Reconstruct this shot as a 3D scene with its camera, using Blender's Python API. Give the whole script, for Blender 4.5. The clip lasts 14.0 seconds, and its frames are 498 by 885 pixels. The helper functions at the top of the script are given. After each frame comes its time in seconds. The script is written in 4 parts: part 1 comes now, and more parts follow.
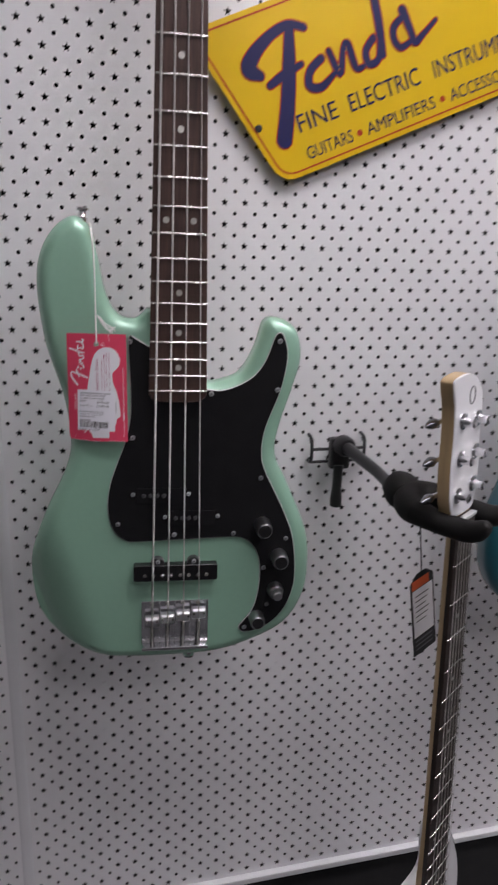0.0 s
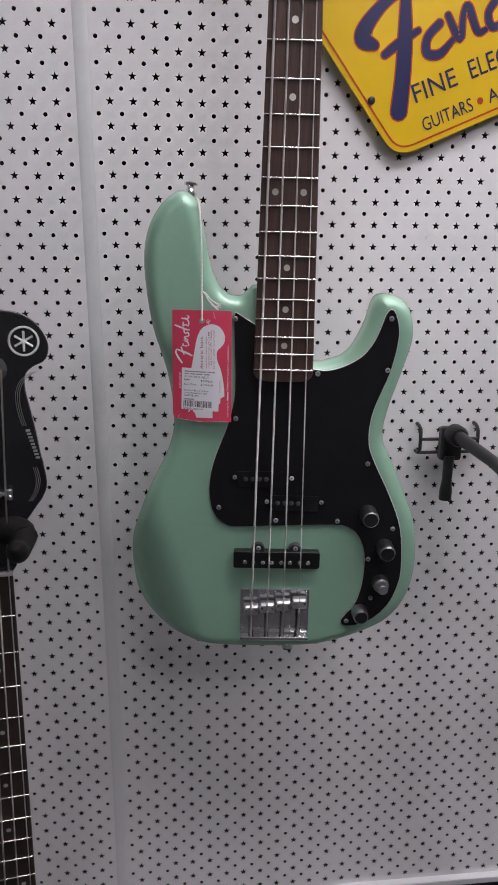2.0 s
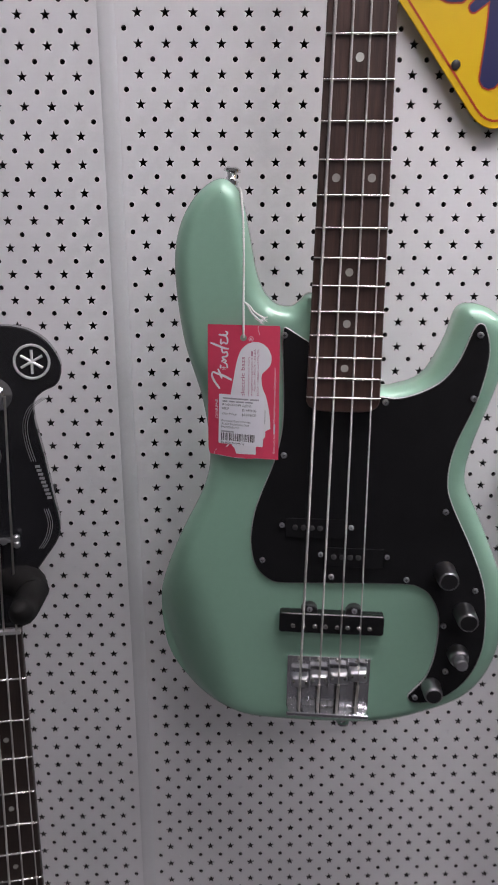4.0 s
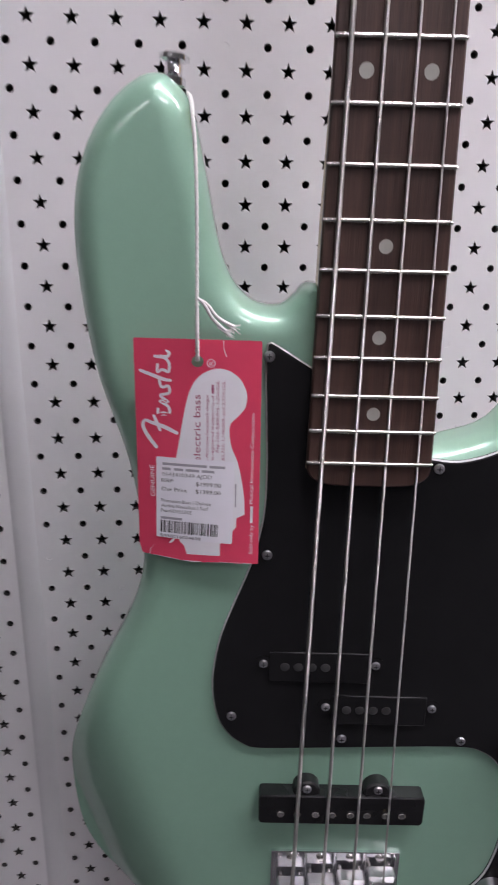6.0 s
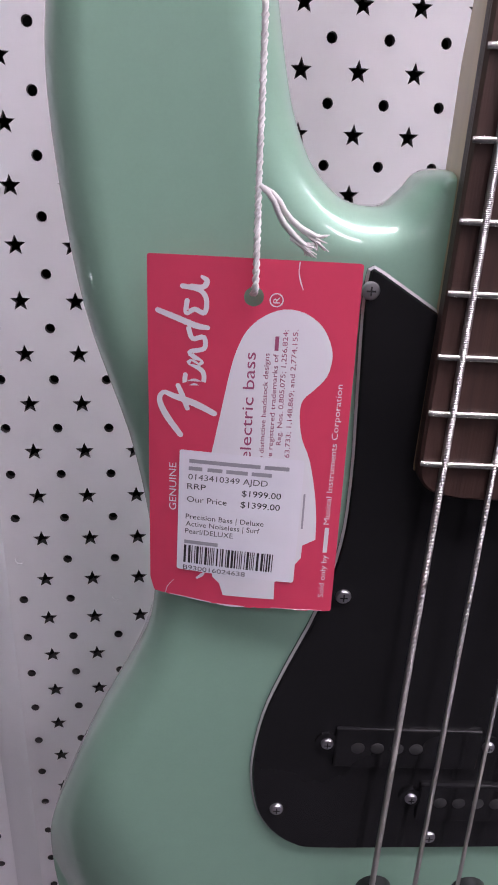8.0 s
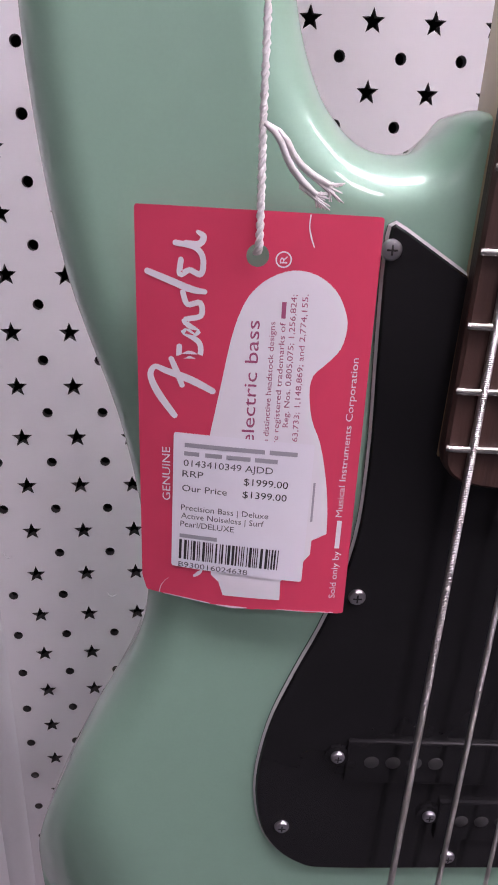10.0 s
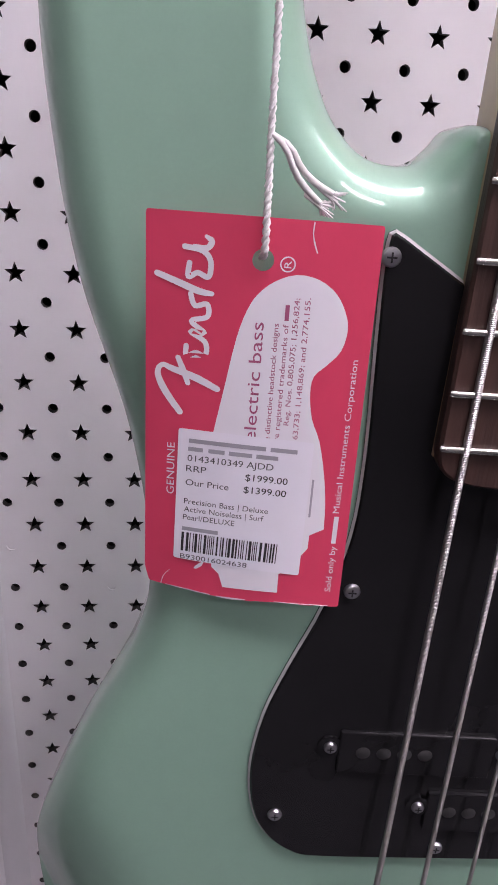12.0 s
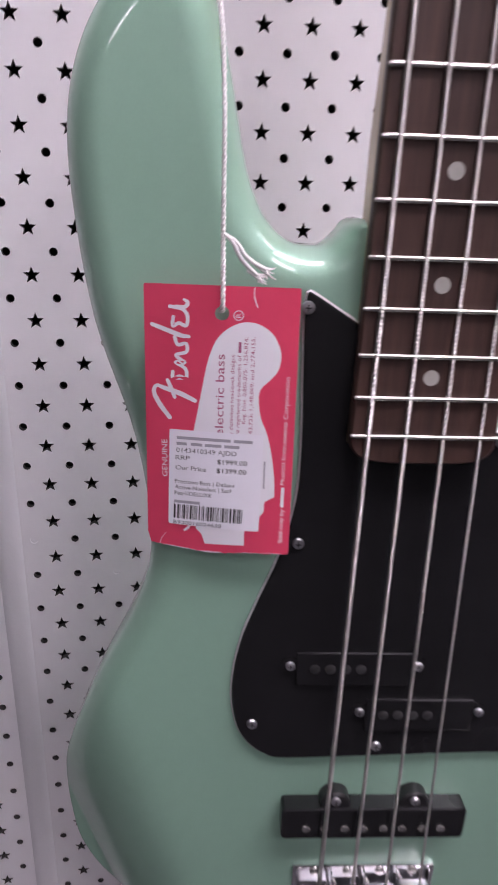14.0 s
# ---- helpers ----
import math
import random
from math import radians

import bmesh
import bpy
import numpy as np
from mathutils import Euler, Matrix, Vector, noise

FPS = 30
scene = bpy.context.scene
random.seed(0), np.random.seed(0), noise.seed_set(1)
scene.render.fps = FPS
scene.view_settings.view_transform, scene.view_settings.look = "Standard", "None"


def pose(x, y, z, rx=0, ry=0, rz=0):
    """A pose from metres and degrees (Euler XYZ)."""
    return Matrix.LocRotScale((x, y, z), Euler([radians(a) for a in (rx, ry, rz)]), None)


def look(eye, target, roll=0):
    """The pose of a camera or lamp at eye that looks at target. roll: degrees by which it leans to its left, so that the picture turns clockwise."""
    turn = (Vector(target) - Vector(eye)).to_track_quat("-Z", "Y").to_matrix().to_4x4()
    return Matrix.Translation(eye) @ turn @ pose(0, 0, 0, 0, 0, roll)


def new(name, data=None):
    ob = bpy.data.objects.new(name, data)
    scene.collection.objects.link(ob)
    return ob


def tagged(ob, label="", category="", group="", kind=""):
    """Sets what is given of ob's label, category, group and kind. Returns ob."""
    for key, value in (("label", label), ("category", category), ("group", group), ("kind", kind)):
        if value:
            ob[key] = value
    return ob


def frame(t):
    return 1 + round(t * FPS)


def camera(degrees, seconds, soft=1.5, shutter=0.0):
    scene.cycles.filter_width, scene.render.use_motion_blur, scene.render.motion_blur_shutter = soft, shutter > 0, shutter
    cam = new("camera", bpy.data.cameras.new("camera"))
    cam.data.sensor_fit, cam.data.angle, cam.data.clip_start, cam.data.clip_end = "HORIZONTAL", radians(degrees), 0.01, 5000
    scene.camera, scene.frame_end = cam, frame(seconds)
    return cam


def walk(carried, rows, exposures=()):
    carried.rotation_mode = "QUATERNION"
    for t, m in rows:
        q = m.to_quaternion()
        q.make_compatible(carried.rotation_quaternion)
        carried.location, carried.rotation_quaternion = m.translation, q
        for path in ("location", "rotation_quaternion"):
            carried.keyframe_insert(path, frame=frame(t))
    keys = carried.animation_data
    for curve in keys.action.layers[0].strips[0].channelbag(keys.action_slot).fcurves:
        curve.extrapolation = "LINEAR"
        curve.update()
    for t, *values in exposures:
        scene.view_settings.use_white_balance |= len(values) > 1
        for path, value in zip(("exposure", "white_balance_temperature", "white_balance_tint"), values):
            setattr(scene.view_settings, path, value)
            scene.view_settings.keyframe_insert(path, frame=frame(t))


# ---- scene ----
cam = camera(39.72, 14.0, soft=1.7, shutter=0.4)
PATH = [
    (0, (-0.0747, -0.8628, 1.4072), (0.3894, 1.0002, 0.8470), 1.59),
    (0.5, (-0.0339, -0.8488, 1.3801), (0.1996, 1.0384, 0.7604), 1.51),
    (1, (-0.0445, -0.8556, 1.3752), (0.1382, 1.0575, 0.8215), 0.23),
    (1.5, (-0.0577, -0.8460, 1.3650), (0.1051, 1.0701, 0.8156), 0.15),
    (2, (-0.0823, -0.8428, 1.3718), (0.1151, 1.0730, 0.8324), 0.47),
    (2.5, (-0.0816, -0.8399, 1.3727), (0.0620, 1.0767, 0.8193), 0.75),
    (2.7, (-0.0879, -0.8369, 1.3654), (0.0753, 1.0796, 0.8171), 0.69),
    (4.8, (-0.0550, -0.5831, 1.3815), (-0.0766, 1.3383, 0.8271), -0.47),
    (5, (-0.0597, -0.5533, 1.3810), (-0.0086, 1.3857, 0.8934), -0.35),
    (5.5, (-0.0588, -0.5100, 1.3786), (0.0167, 1.4113, 0.8280), -0.28),
    (6, (-0.0630, -0.4597, 1.3623), (0.1085, 1.4415, 0.7656), 0.60),
    (6.5, (-0.0967, -0.4245, 1.3530), (0.2930, 1.4234, 0.6949), 2.07),
    (7, (-0.0877, -0.3735, 1.3509), (0.1995, 1.4830, 0.6645), 1.22),
    (7.5, (-0.0829, -0.3475, 1.3436), (0.1427, 1.5058, 0.6262), 1.73),
    (9.8, (-0.0773, -0.3110, 1.3233), (0.1148, 1.5235, 0.5502), 1.90),
    (10, (-0.0777, -0.3115, 1.3244), (0.1202, 1.5250, 0.5575), 1.89),
    (10.5, (-0.0793, -0.3140, 1.3298), (0.1180, 1.5269, 0.5734), 2.77),
    (11, (-0.0791, -0.3151, 1.3297), (0.1295, 1.5271, 0.5796), 2.75),
    (11.5, (-0.0781, -0.3179, 1.3263), (0.1333, 1.5205, 0.5675), 2.82),
    (12, (-0.0794, -0.3186, 1.3260), (0.1230, 1.5191, 0.5630), 3.06),
    (12.5, (-0.0799, -0.3233, 1.3306), (0.1442, 1.5125, 0.5692), 3.21),
    (13, (-0.0811, -0.3218, 1.3288), (0.1304, 1.5140, 0.5640), 3.12),
    (13.5, (-0.0817, -0.3365, 1.3349), (0.0940, 1.5149, 0.5991), 2.13),
    (14, (-0.0823, -0.4035, 1.3474), (0.1655, 1.4559, 0.6536), 1.24),
]
EXPOSURE = [(0, -0.24, 6500, 9), (1, -0.20, 6500, 9), (2.7, -0.20, 6500, 9), (5, -0.07, 6470, 11), (5.5, -0.05, 6450, 12), (6, 0.02, 6420, 14), (6.5, 0.17, 6430, 17), (7, 0.26, 6320, 21), (7.5, 0.26, 6320, 22), (10, 0.35, 6500, 28), (11, 0.31, 6460, 26), (13, 0.38, 6480, 25), (13.5, 0.37, 6480, 25), (14, 0.30, 6430, 24)]
walk(cam, [(t, look(eye, target, roll)) for t, eye, target, roll in PATH], EXPOSURE)

# ---- light: the shop's ceiling tubes, and a dim grey surround ----
world = bpy.data.worlds.new("surround")
scene.world = world
world.use_nodes = True
world.node_tree.nodes["Background"].inputs[0].default_value = (0.9, 0.95, 1.0, 1)
world.node_tree.nodes["Background"].inputs[1].default_value = 0.05
LAMP_POWER = 22.0


# ---- materials ----
def mat(name, colour, rough=0.5, metal=0.0, vary=0.08, scale=40.0, bump=0.0, bump_scale=300.0, coat=0.0, spec=0.5, stretch=(1, 1, 1), dark=None):
    """A surface with broad and fine variation of its colour, gloss and relief."""
    m = bpy.data.materials.new(name)
    m.use_nodes = True
    nt = m.node_tree
    b = nt.nodes["Principled BSDF"]
    tc = nt.nodes.new("ShaderNodeTexCoord")
    mp = nt.nodes.new("ShaderNodeMapping")
    mp.inputs["Scale"].default_value = stretch
    nt.links.new(tc.outputs["Object"], mp.inputs["Vector"])
    big = nt.nodes.new("ShaderNodeTexNoise")
    big.inputs["Scale"].default_value, big.inputs["Detail"].default_value = scale / 6, 4
    fine = nt.nodes.new("ShaderNodeTexNoise")
    fine.inputs["Scale"].default_value, fine.inputs["Detail"].default_value = scale, 6
    for n in (big, fine):
        nt.links.new(mp.outputs[0], n.inputs["Vector"])
    mid = nt.nodes.new("ShaderNodeMath")
    mid.operation = "ADD"
    nt.links.new(big.outputs["Fac"], mid.inputs[0])
    nt.links.new(fine.outputs["Fac"], mid.inputs[1])
    ramp = nt.nodes.new("ShaderNodeMapRange")
    ramp.inputs["From Min"].default_value, ramp.inputs["From Max"].default_value = 0.6, 1.4
    nt.links.new(mid.outputs[0], ramp.inputs["Value"])
    mix = nt.nodes.new("ShaderNodeMix")
    mix.data_type = "RGBA"
    lo = dark or [c * (1 - vary) for c in colour]
    hi = [min(1, c * (1 + vary)) for c in colour]
    mix.inputs["A"].default_value, mix.inputs["B"].default_value = (*lo, 1), (*hi, 1)
    nt.links.new(ramp.outputs[0], mix.inputs["Factor"])
    nt.links.new(mix.outputs["Result"], b.inputs["Base Color"])
    rr = nt.nodes.new("ShaderNodeMapRange")
    rr.inputs["To Min"].default_value, rr.inputs["To Max"].default_value = rough * 0.85, min(1, rough * 1.15)
    nt.links.new(fine.outputs["Fac"], rr.inputs["Value"])
    nt.links.new(rr.outputs[0], b.inputs["Roughness"])
    b.inputs["Metallic"].default_value = metal
    b.inputs["Coat Weight"].default_value = coat
    b.inputs["Coat Roughness"].default_value = 0.04
    b.inputs["Specular IOR Level"].default_value = spec
    if bump:
        nz = nt.nodes.new("ShaderNodeTexNoise")
        nz.inputs["Scale"].default_value, nz.inputs["Detail"].default_value = bump_scale, 3
        nt.links.new(mp.outputs[0], nz.inputs["Vector"])
        bp = nt.nodes.new("ShaderNodeBump")
        bp.inputs["Strength"].default_value, bp.inputs["Distance"].default_value = bump, 0.0005
        nt.links.new(nz.outputs["Fac"], bp.inputs["Height"])
        nt.links.new(bp.outputs[0], b.inputs["Normal"])
    return m


def glow(name, colour, strength):
    m = bpy.data.materials.new(name)
    m.use_nodes = True
    b = m.node_tree.nodes["Principled BSDF"]
    b.inputs["Base Color"].default_value = (0.9, 0.9, 0.9, 1)
    b.inputs["Emission Color"].default_value = (*colour, 1)
    b.inputs["Emission Strength"].default_value = strength
    return m


M_BOARD = mat("white_painted_hardboard", (0.74, 0.73, 0.75), 0.45, vary=0.035, scale=12, bump=0.25, bump_scale=90)
# edges inside the punched holes, far darker than the board's face
M_HOLE = mat("dark_hole_edge", (0.05, 0.045, 0.045), 0.9)
# shade of the enclosed gap behind the board, put into the wall's colour
M_GAP = mat("gap_shade", (0.012, 0.012, 0.012), 0.95)
M_TRIM = mat("white_painted_trim", (0.66, 0.66, 0.68), 0.4, vary=0.05, scale=20, bump=0.2)
M_BLACKWALL = mat("black_carpet", (0.012, 0.012, 0.013), 0.95, bump=0.6, bump_scale=500)
M_ROOM = mat("grey_shop_wall", (0.30, 0.295, 0.29), 0.8, vary=0.1, scale=6)
M_CEIL = mat("ceiling_board", (0.7, 0.7, 0.7), 0.9, bump=0.3, bump_scale=60)
M_FLOOR = mat("grey_carpet", (0.07, 0.07, 0.075), 0.95, vary=0.2, scale=60, bump=0.6)
M_GREEN = mat("surf_green_pearl", (0.29, 0.50, 0.375), 0.42, metal=0.22, vary=0.03, scale=900, coat=1.0)
M_TEAL = mat("teal_lacquer", (0.006, 0.075, 0.10), 0.4, coat=1.0, vary=0.1, scale=10)
M_BLACKPAINT = mat("black_gloss_lacquer", (0.010, 0.010, 0.012), 0.2, coat=0.6, vary=0.2, scale=30)
M_WHITEPAINT = mat("white_gloss_lacquer", (0.78, 0.78, 0.80), 0.25, coat=0.8, vary=0.03, scale=20)
M_GUARD = mat("black_plastic_sheet", (0.0115, 0.0115, 0.0125), 0.16, vary=0.2, scale=30, spec=0.3)
M_PLY = mat("white_plastic_ply", (0.5, 0.5, 0.5), 0.4, vary=0.02)
M_ROSEWOOD = mat("rosewood", (0.052, 0.026, 0.020), 0.5, vary=0.55, scale=60, stretch=(6, 6, 0.35), bump=0.35, bump_scale=220)
M_DARKWOOD = mat("ebony_wood", (0.022, 0.014, 0.011), 0.5, vary=0.4, scale=60, stretch=(6, 6, 0.35), bump=0.3, bump_scale=220)
M_MAPLE = mat("maple", (0.46, 0.33, 0.18), 0.4, vary=0.14, scale=40, stretch=(5, 5, 0.4), coat=0.4)
M_CHROME = mat("chrome", (0.80, 0.80, 0.82), 0.16, metal=1.0, vary=0.05, scale=60)
M_KNOBDARK = mat("dull_chrome", (0.34, 0.34, 0.35), 0.32, metal=1.0, vary=0.08, scale=200)
M_KNOB = mat("satin_chrome", (0.54, 0.54, 0.56), 0.34, metal=1.0, vary=0.08, scale=200)
M_NICKEL = mat("nickel_fret_wire", (0.75, 0.73, 0.69), 0.25, metal=1.0, vary=0.05, scale=200)
M_STEEL = mat("wound_steel_string", (0.62, 0.60, 0.57), 0.32, metal=1.0, vary=0.1, scale=800)
M_INLAY = mat("dull_pearl_inlay", (0.36, 0.36, 0.33), 0.35, vary=0.1, scale=300)
M_INLAYW = mat("white_pearl_inlay", (0.62, 0.62, 0.58), 0.3, vary=0.1, scale=300)
M_BLACKPLASTIC = mat("black_moulded_plastic", (0.012, 0.012, 0.013), 0.35, vary=0.2, scale=80)
M_RUBBER = mat("black_rubber_foam", (0.009, 0.0085, 0.0085), 0.65, vary=0.25, scale=60, bump=0.5, bump_scale=200, spec=0.2)
M_WIRE = mat("black_coated_steel", (0.015, 0.015, 0.016), 0.4, vary=0.2, scale=80)
M_RED = mat("crimson_card", (0.70, 0.062, 0.128), 0.42, vary=0.05, scale=120, bump=0.1)
M_PAPER = mat("white_print", (0.80, 0.80, 0.84), 0.5, vary=0.02, scale=120)
M_LABEL = mat("white_sticker_paper", (0.82, 0.82, 0.88), 0.55, vary=0.02, scale=120)
M_INK = mat("black_ink", (0.02, 0.02, 0.022), 0.6)
M_GREYINK = mat("grey_ink", (0.10, 0.10, 0.11), 0.6)
M_REDINK = mat("mauve_ink", (0.40, 0.10, 0.20), 0.6)
M_BARINK = mat("grey_bar_ink", (0.36, 0.36, 0.40), 0.6)
M_YELLOW = mat("yellow_enamel", (0.72, 0.47, 0.012), 0.3, vary=0.05, scale=20, coat=0.3)
M_NAVY = mat("navy_enamel", (0.018, 0.02, 0.085), 0.35, vary=0.1, scale=40)
M_SIGNRED = mat("red_enamel", (0.45, 0.055, 0.02), 0.35, vary=0.05)
M_STRING = mat("white_cotton_cord", (0.75, 0.75, 0.73), 0.8, vary=0.1, scale=500, bump=0.5, bump_scale=900)
M_ORANGE = mat("orange_print", (0.70, 0.11, 0.03), 0.5)
M_DARKPOLE = mat("dark_steel", (0.05, 0.05, 0.052), 0.3, metal=0.8, vary=0.1, scale=200)
M_POLE = mat("dull_steel_pole", (0.035, 0.035, 0.036), 0.45, vary=0.15, scale=300)
M_STRIPE = mat("silver_print", (0.30, 0.30, 0.31), 0.35, metal=0.5, vary=0.1, scale=200)
M_EMBLEM = mat("silver_inlay", (0.62, 0.64, 0.64), 0.4, metal=0.3, vary=0.15, scale=300)
M_TUNER = mat("smoked_chrome", (0.16, 0.16, 0.17), 0.25, metal=1.0, vary=0.1, scale=200)
M_LAMP = glow("lamp_diffuser", (1.0, 0.935, 0.985), LAMP_POWER)


# ---- mesh helpers ----
def mesh_of(name, verts, faces, mats, slots=None, smooth=False):
    me = bpy.data.meshes.new(name)
    me.from_pydata([tuple(v) for v in verts], [], [tuple(f) for f in faces])
    for m in mats if isinstance(mats, (list, tuple)) else [mats]:
        me.materials.append(m)
    if slots is not None:
        me.polygons.foreach_set("material_index", slots)
    if smooth:
        me.polygons.foreach_set("use_smooth", [True] * len(me.polygons))
    me.update()
    return me


def part(name, data, material, parent, label=""):
    """Links a bmesh (or a mesh) as one part under a thing or a part."""
    if isinstance(data, bmesh.types.BMesh):
        me = bpy.data.meshes.new(name)
        data.normal_update()
        data.to_mesh(me)
        data.free()
        me.materials.append(material)
    else:
        me = data
    ob = new(name, me)
    ob.parent = parent
    return tagged(ob, label)


def thing(name, m, label, category, group=""):
    ob = new(name)
    ob.empty_display_size = 0.02
    ob.matrix_basis = m
    return tagged(ob, label, category, group)


def smooth_by_angle(bm, degrees=35):
    for f in bm.faces:
        f.smooth = True
    bm.normal_update()
    for e in bm.edges:
        if len(e.link_faces) == 2 and e.calc_face_angle(0) > radians(degrees):
            e.smooth = False
    return bm


def box(x0, x1, y0, y1, z0, z1, bevel=0.0, seg=2):
    bm = bmesh.new()
    bmesh.ops.create_cube(bm, size=1)
    for v in bm.verts:
        v.co = Vector((x0 + (v.co.x + 0.5) * (x1 - x0), y0 + (v.co.y + 0.5) * (y1 - y0), z0 + (v.co.z + 0.5) * (z1 - z0)))
    if bevel:
        bmesh.ops.bevel(bm, geom=bm.edges[:], offset=bevel, segments=seg, affect="EDGES", profile=0.5)
        smooth_by_angle(bm, 20)
    return bm


def lathe(profile, centre=(0, 0, 0), axis="-y", n=20):
    """Turns (radius, height) pairs round an axis through centre. -y points out of the wall."""
    bm = bmesh.new()
    rings = []
    for r, h in profile:
        ring = []
        for k in range(n):
            a = 2 * math.pi * k / n
            if axis == "-y":
                p = (r * math.cos(a), -h, r * math.sin(a))
            elif axis == "x":
                p = (h, r * math.cos(a), r * math.sin(a))
            else:
                p = (r * math.cos(a), r * math.sin(a), h)
            ring.append(bm.verts.new(Vector(p) + Vector(centre)))
        rings.append(ring)
    for a, b in zip(rings, rings[1:]):
        for k in range(n):
            bm.faces.new((a[k], a[(k + 1) % n], b[(k + 1) % n], b[k]))
    bm.faces.new(rings[0]), bm.faces.new(rings[-1])
    bmesh.ops.recalc_face_normals(bm, faces=bm.faces[:])
    return smooth_by_angle(bm)


def tube(points, radius, n=8, smoothing=0):
    """A round bar along points; radius is one number or one a point."""
    pts = [Vector(p) for p in points]
    rad = radius if isinstance(radius, (list, tuple)) else [radius] * len(pts)
    for _ in range(smoothing):
        q, r = [pts[0]], [rad[0]]
        for a, b, ra, rb in zip(pts, pts[1:], rad, rad[1:]):
            q += [a.lerp(b, 0.25), a.lerp(b, 0.75)]
            r += [ra * 0.75 + rb * 0.25, ra * 0.25 + rb * 0.75]
        pts, rad = q + [pts[-1]], r + [rad[-1]]
    bm = bmesh.new()
    rings, side = [], None
    for i, p in enumerate(pts):
        d = (pts[min(i + 1, len(pts) - 1)] - pts[max(i - 1, 0)]).normalized()
        side = (d.orthogonal() if side is None else side - d * side.dot(d)).normalized()
        up = d.cross(side)
        rings.append([bm.verts.new(p + rad[i] * (math.cos(2 * math.pi * k / n) * side + math.sin(2 * math.pi * k / n) * up)) for k in range(n)])
    for a, b in zip(rings, rings[1:]):
        for k in range(n):
            bm.faces.new((a[k], a[(k + 1) % n], b[(k + 1) % n], b[k]))
    bm.faces.new(rings[0]), bm.faces.new(rings[-1])
    bmesh.ops.recalc_face_normals(bm, faces=bm.faces[:])
    return smooth_by_angle(bm, 60)


def curve_through(pts, per=5, closed=True):
    """A smooth line through points (Catmull-Rom)."""
    n, out = len(pts), []
    for i in range(n if closed else n - 1):
        p = [np.array(pts[(i + k) % n] if closed else pts[min(max(i + k, 0), n - 1)], float) for k in (-1, 0, 1, 2)]
        for s in range(per):
            t = s / per
            out.append(0.5 * (2 * p[1] + (p[2] - p[0]) * t + (2 * p[0] - 5 * p[1] + 4 * p[2] - p[3]) * t**2 + (3 * p[1] - p[0] - 3 * p[2] + p[3]) * t**3))
    if not closed:
        out.append(np.array(pts[-1], float))
    return np.array(out)


def inset(loop, d):
    """The loop moved inwards by d (an anticlockwise loop)."""
    t = np.roll(loop, -1, 0) - np.roll(loop, 1, 0)
    t /= np.linalg.norm(t, axis=1)[:, None] + 1e-12
    return loop + d * np.stack([-t[:, 1], t[:, 0]], 1)


def anticlockwise(loop):
    x, y = loop[:, 0], loop[:, 1]
    return loop if np.sum(x * np.roll(y, -1) - y * np.roll(x, -1)) > 0 else loop[::-1]


def slab(loop, rings, slots=None, grid=0.0, shape=None, smooth=True, ease=None):
    """A solid from an outline in x and z: rings of (inset, y) from the back to the front, both ends filled.
    grid: spacing of points on the front face; shape(x, z, y): the front's relief."""
    from mathutils.geometry import delaunay_2d_cdt, tessellate_polygon
    loop = anticlockwise(np.asarray(loop, float))
    n = len(loop)
    verts, faces, mi = [], [], []
    keep = np.array([ease(x, z) for x, z in loop])[:, None] if ease else 1.0
    for d, y in rings:
        verts += [(p[0], y, p[1]) for p in loop + keep * (inset(loop, d) - loop)]
    for r in range(len(rings) - 1):
        for k in range(n):
            a, b = r * n + k, r * n + (k + 1) % n
            faces.append((a, b, b + n, a + n))
            mi.append(slots[r] if slots else 0)
    for f in tessellate_polygon([[Vector((verts[k][0], verts[k][2], 0)) for k in range(n)]]):
        faces.append(tuple(reversed(f)))
        mi.append(slots[0] if slots else 0)
    last = (len(rings) - 1) * n
    top = [Vector((verts[last + k][0], verts[last + k][2])) for k in range(n)]
    if grid:
        lo, hi = loop.min(0), loop.max(0)
        extra = [Vector((x, z)) for x in np.arange(lo[0], hi[0], grid) for z in np.arange(lo[1], hi[1], grid)]
        cv, _, cf, ov, _, _ = delaunay_2d_cdt(top + extra, [(k, (k + 1) % n) for k in range(n)], [], 1, 1e-6)
        number = {}
        for k, v in enumerate(cv):
            own = [o for o in ov[k] if o < n]
            if own:
                number[k] = last + own[0]
            else:
                number[k] = len(verts)
                verts.append((v.x, rings[-1][1], v.y))
        for f in cf:
            faces.append(tuple(number[k] for k in f))
            mi.append(slots[-1] if slots else 0)
    else:
        for f in tessellate_polygon([[Vector((p.x, p.y, 0)) for p in top]]):
            faces.append(tuple(last + k for k in f))
            mi.append(slots[-1] if slots else 0)
    if shape:
        verts = [(x, shape(x, z, y), z) for x, y, z in verts]
    bm = bmesh.new()
    vs = [bm.verts.new(v) for v in verts]
    for f, m in zip(faces, mi):
        if len(set(f)) >= 3:
            try:
                nf = bm.faces.new([vs[k] for k in f])
                nf.material_index = m
            except ValueError:
                pass
    loose = [v for v in bm.verts if not v.link_faces]
    bmesh.ops.delete(bm, geom=loose, context="VERTS")
    bmesh.ops.recalc_face_normals(bm, faces=bm.faces[:])
    if smooth:
        smooth_by_angle(bm, 32)
    return bm


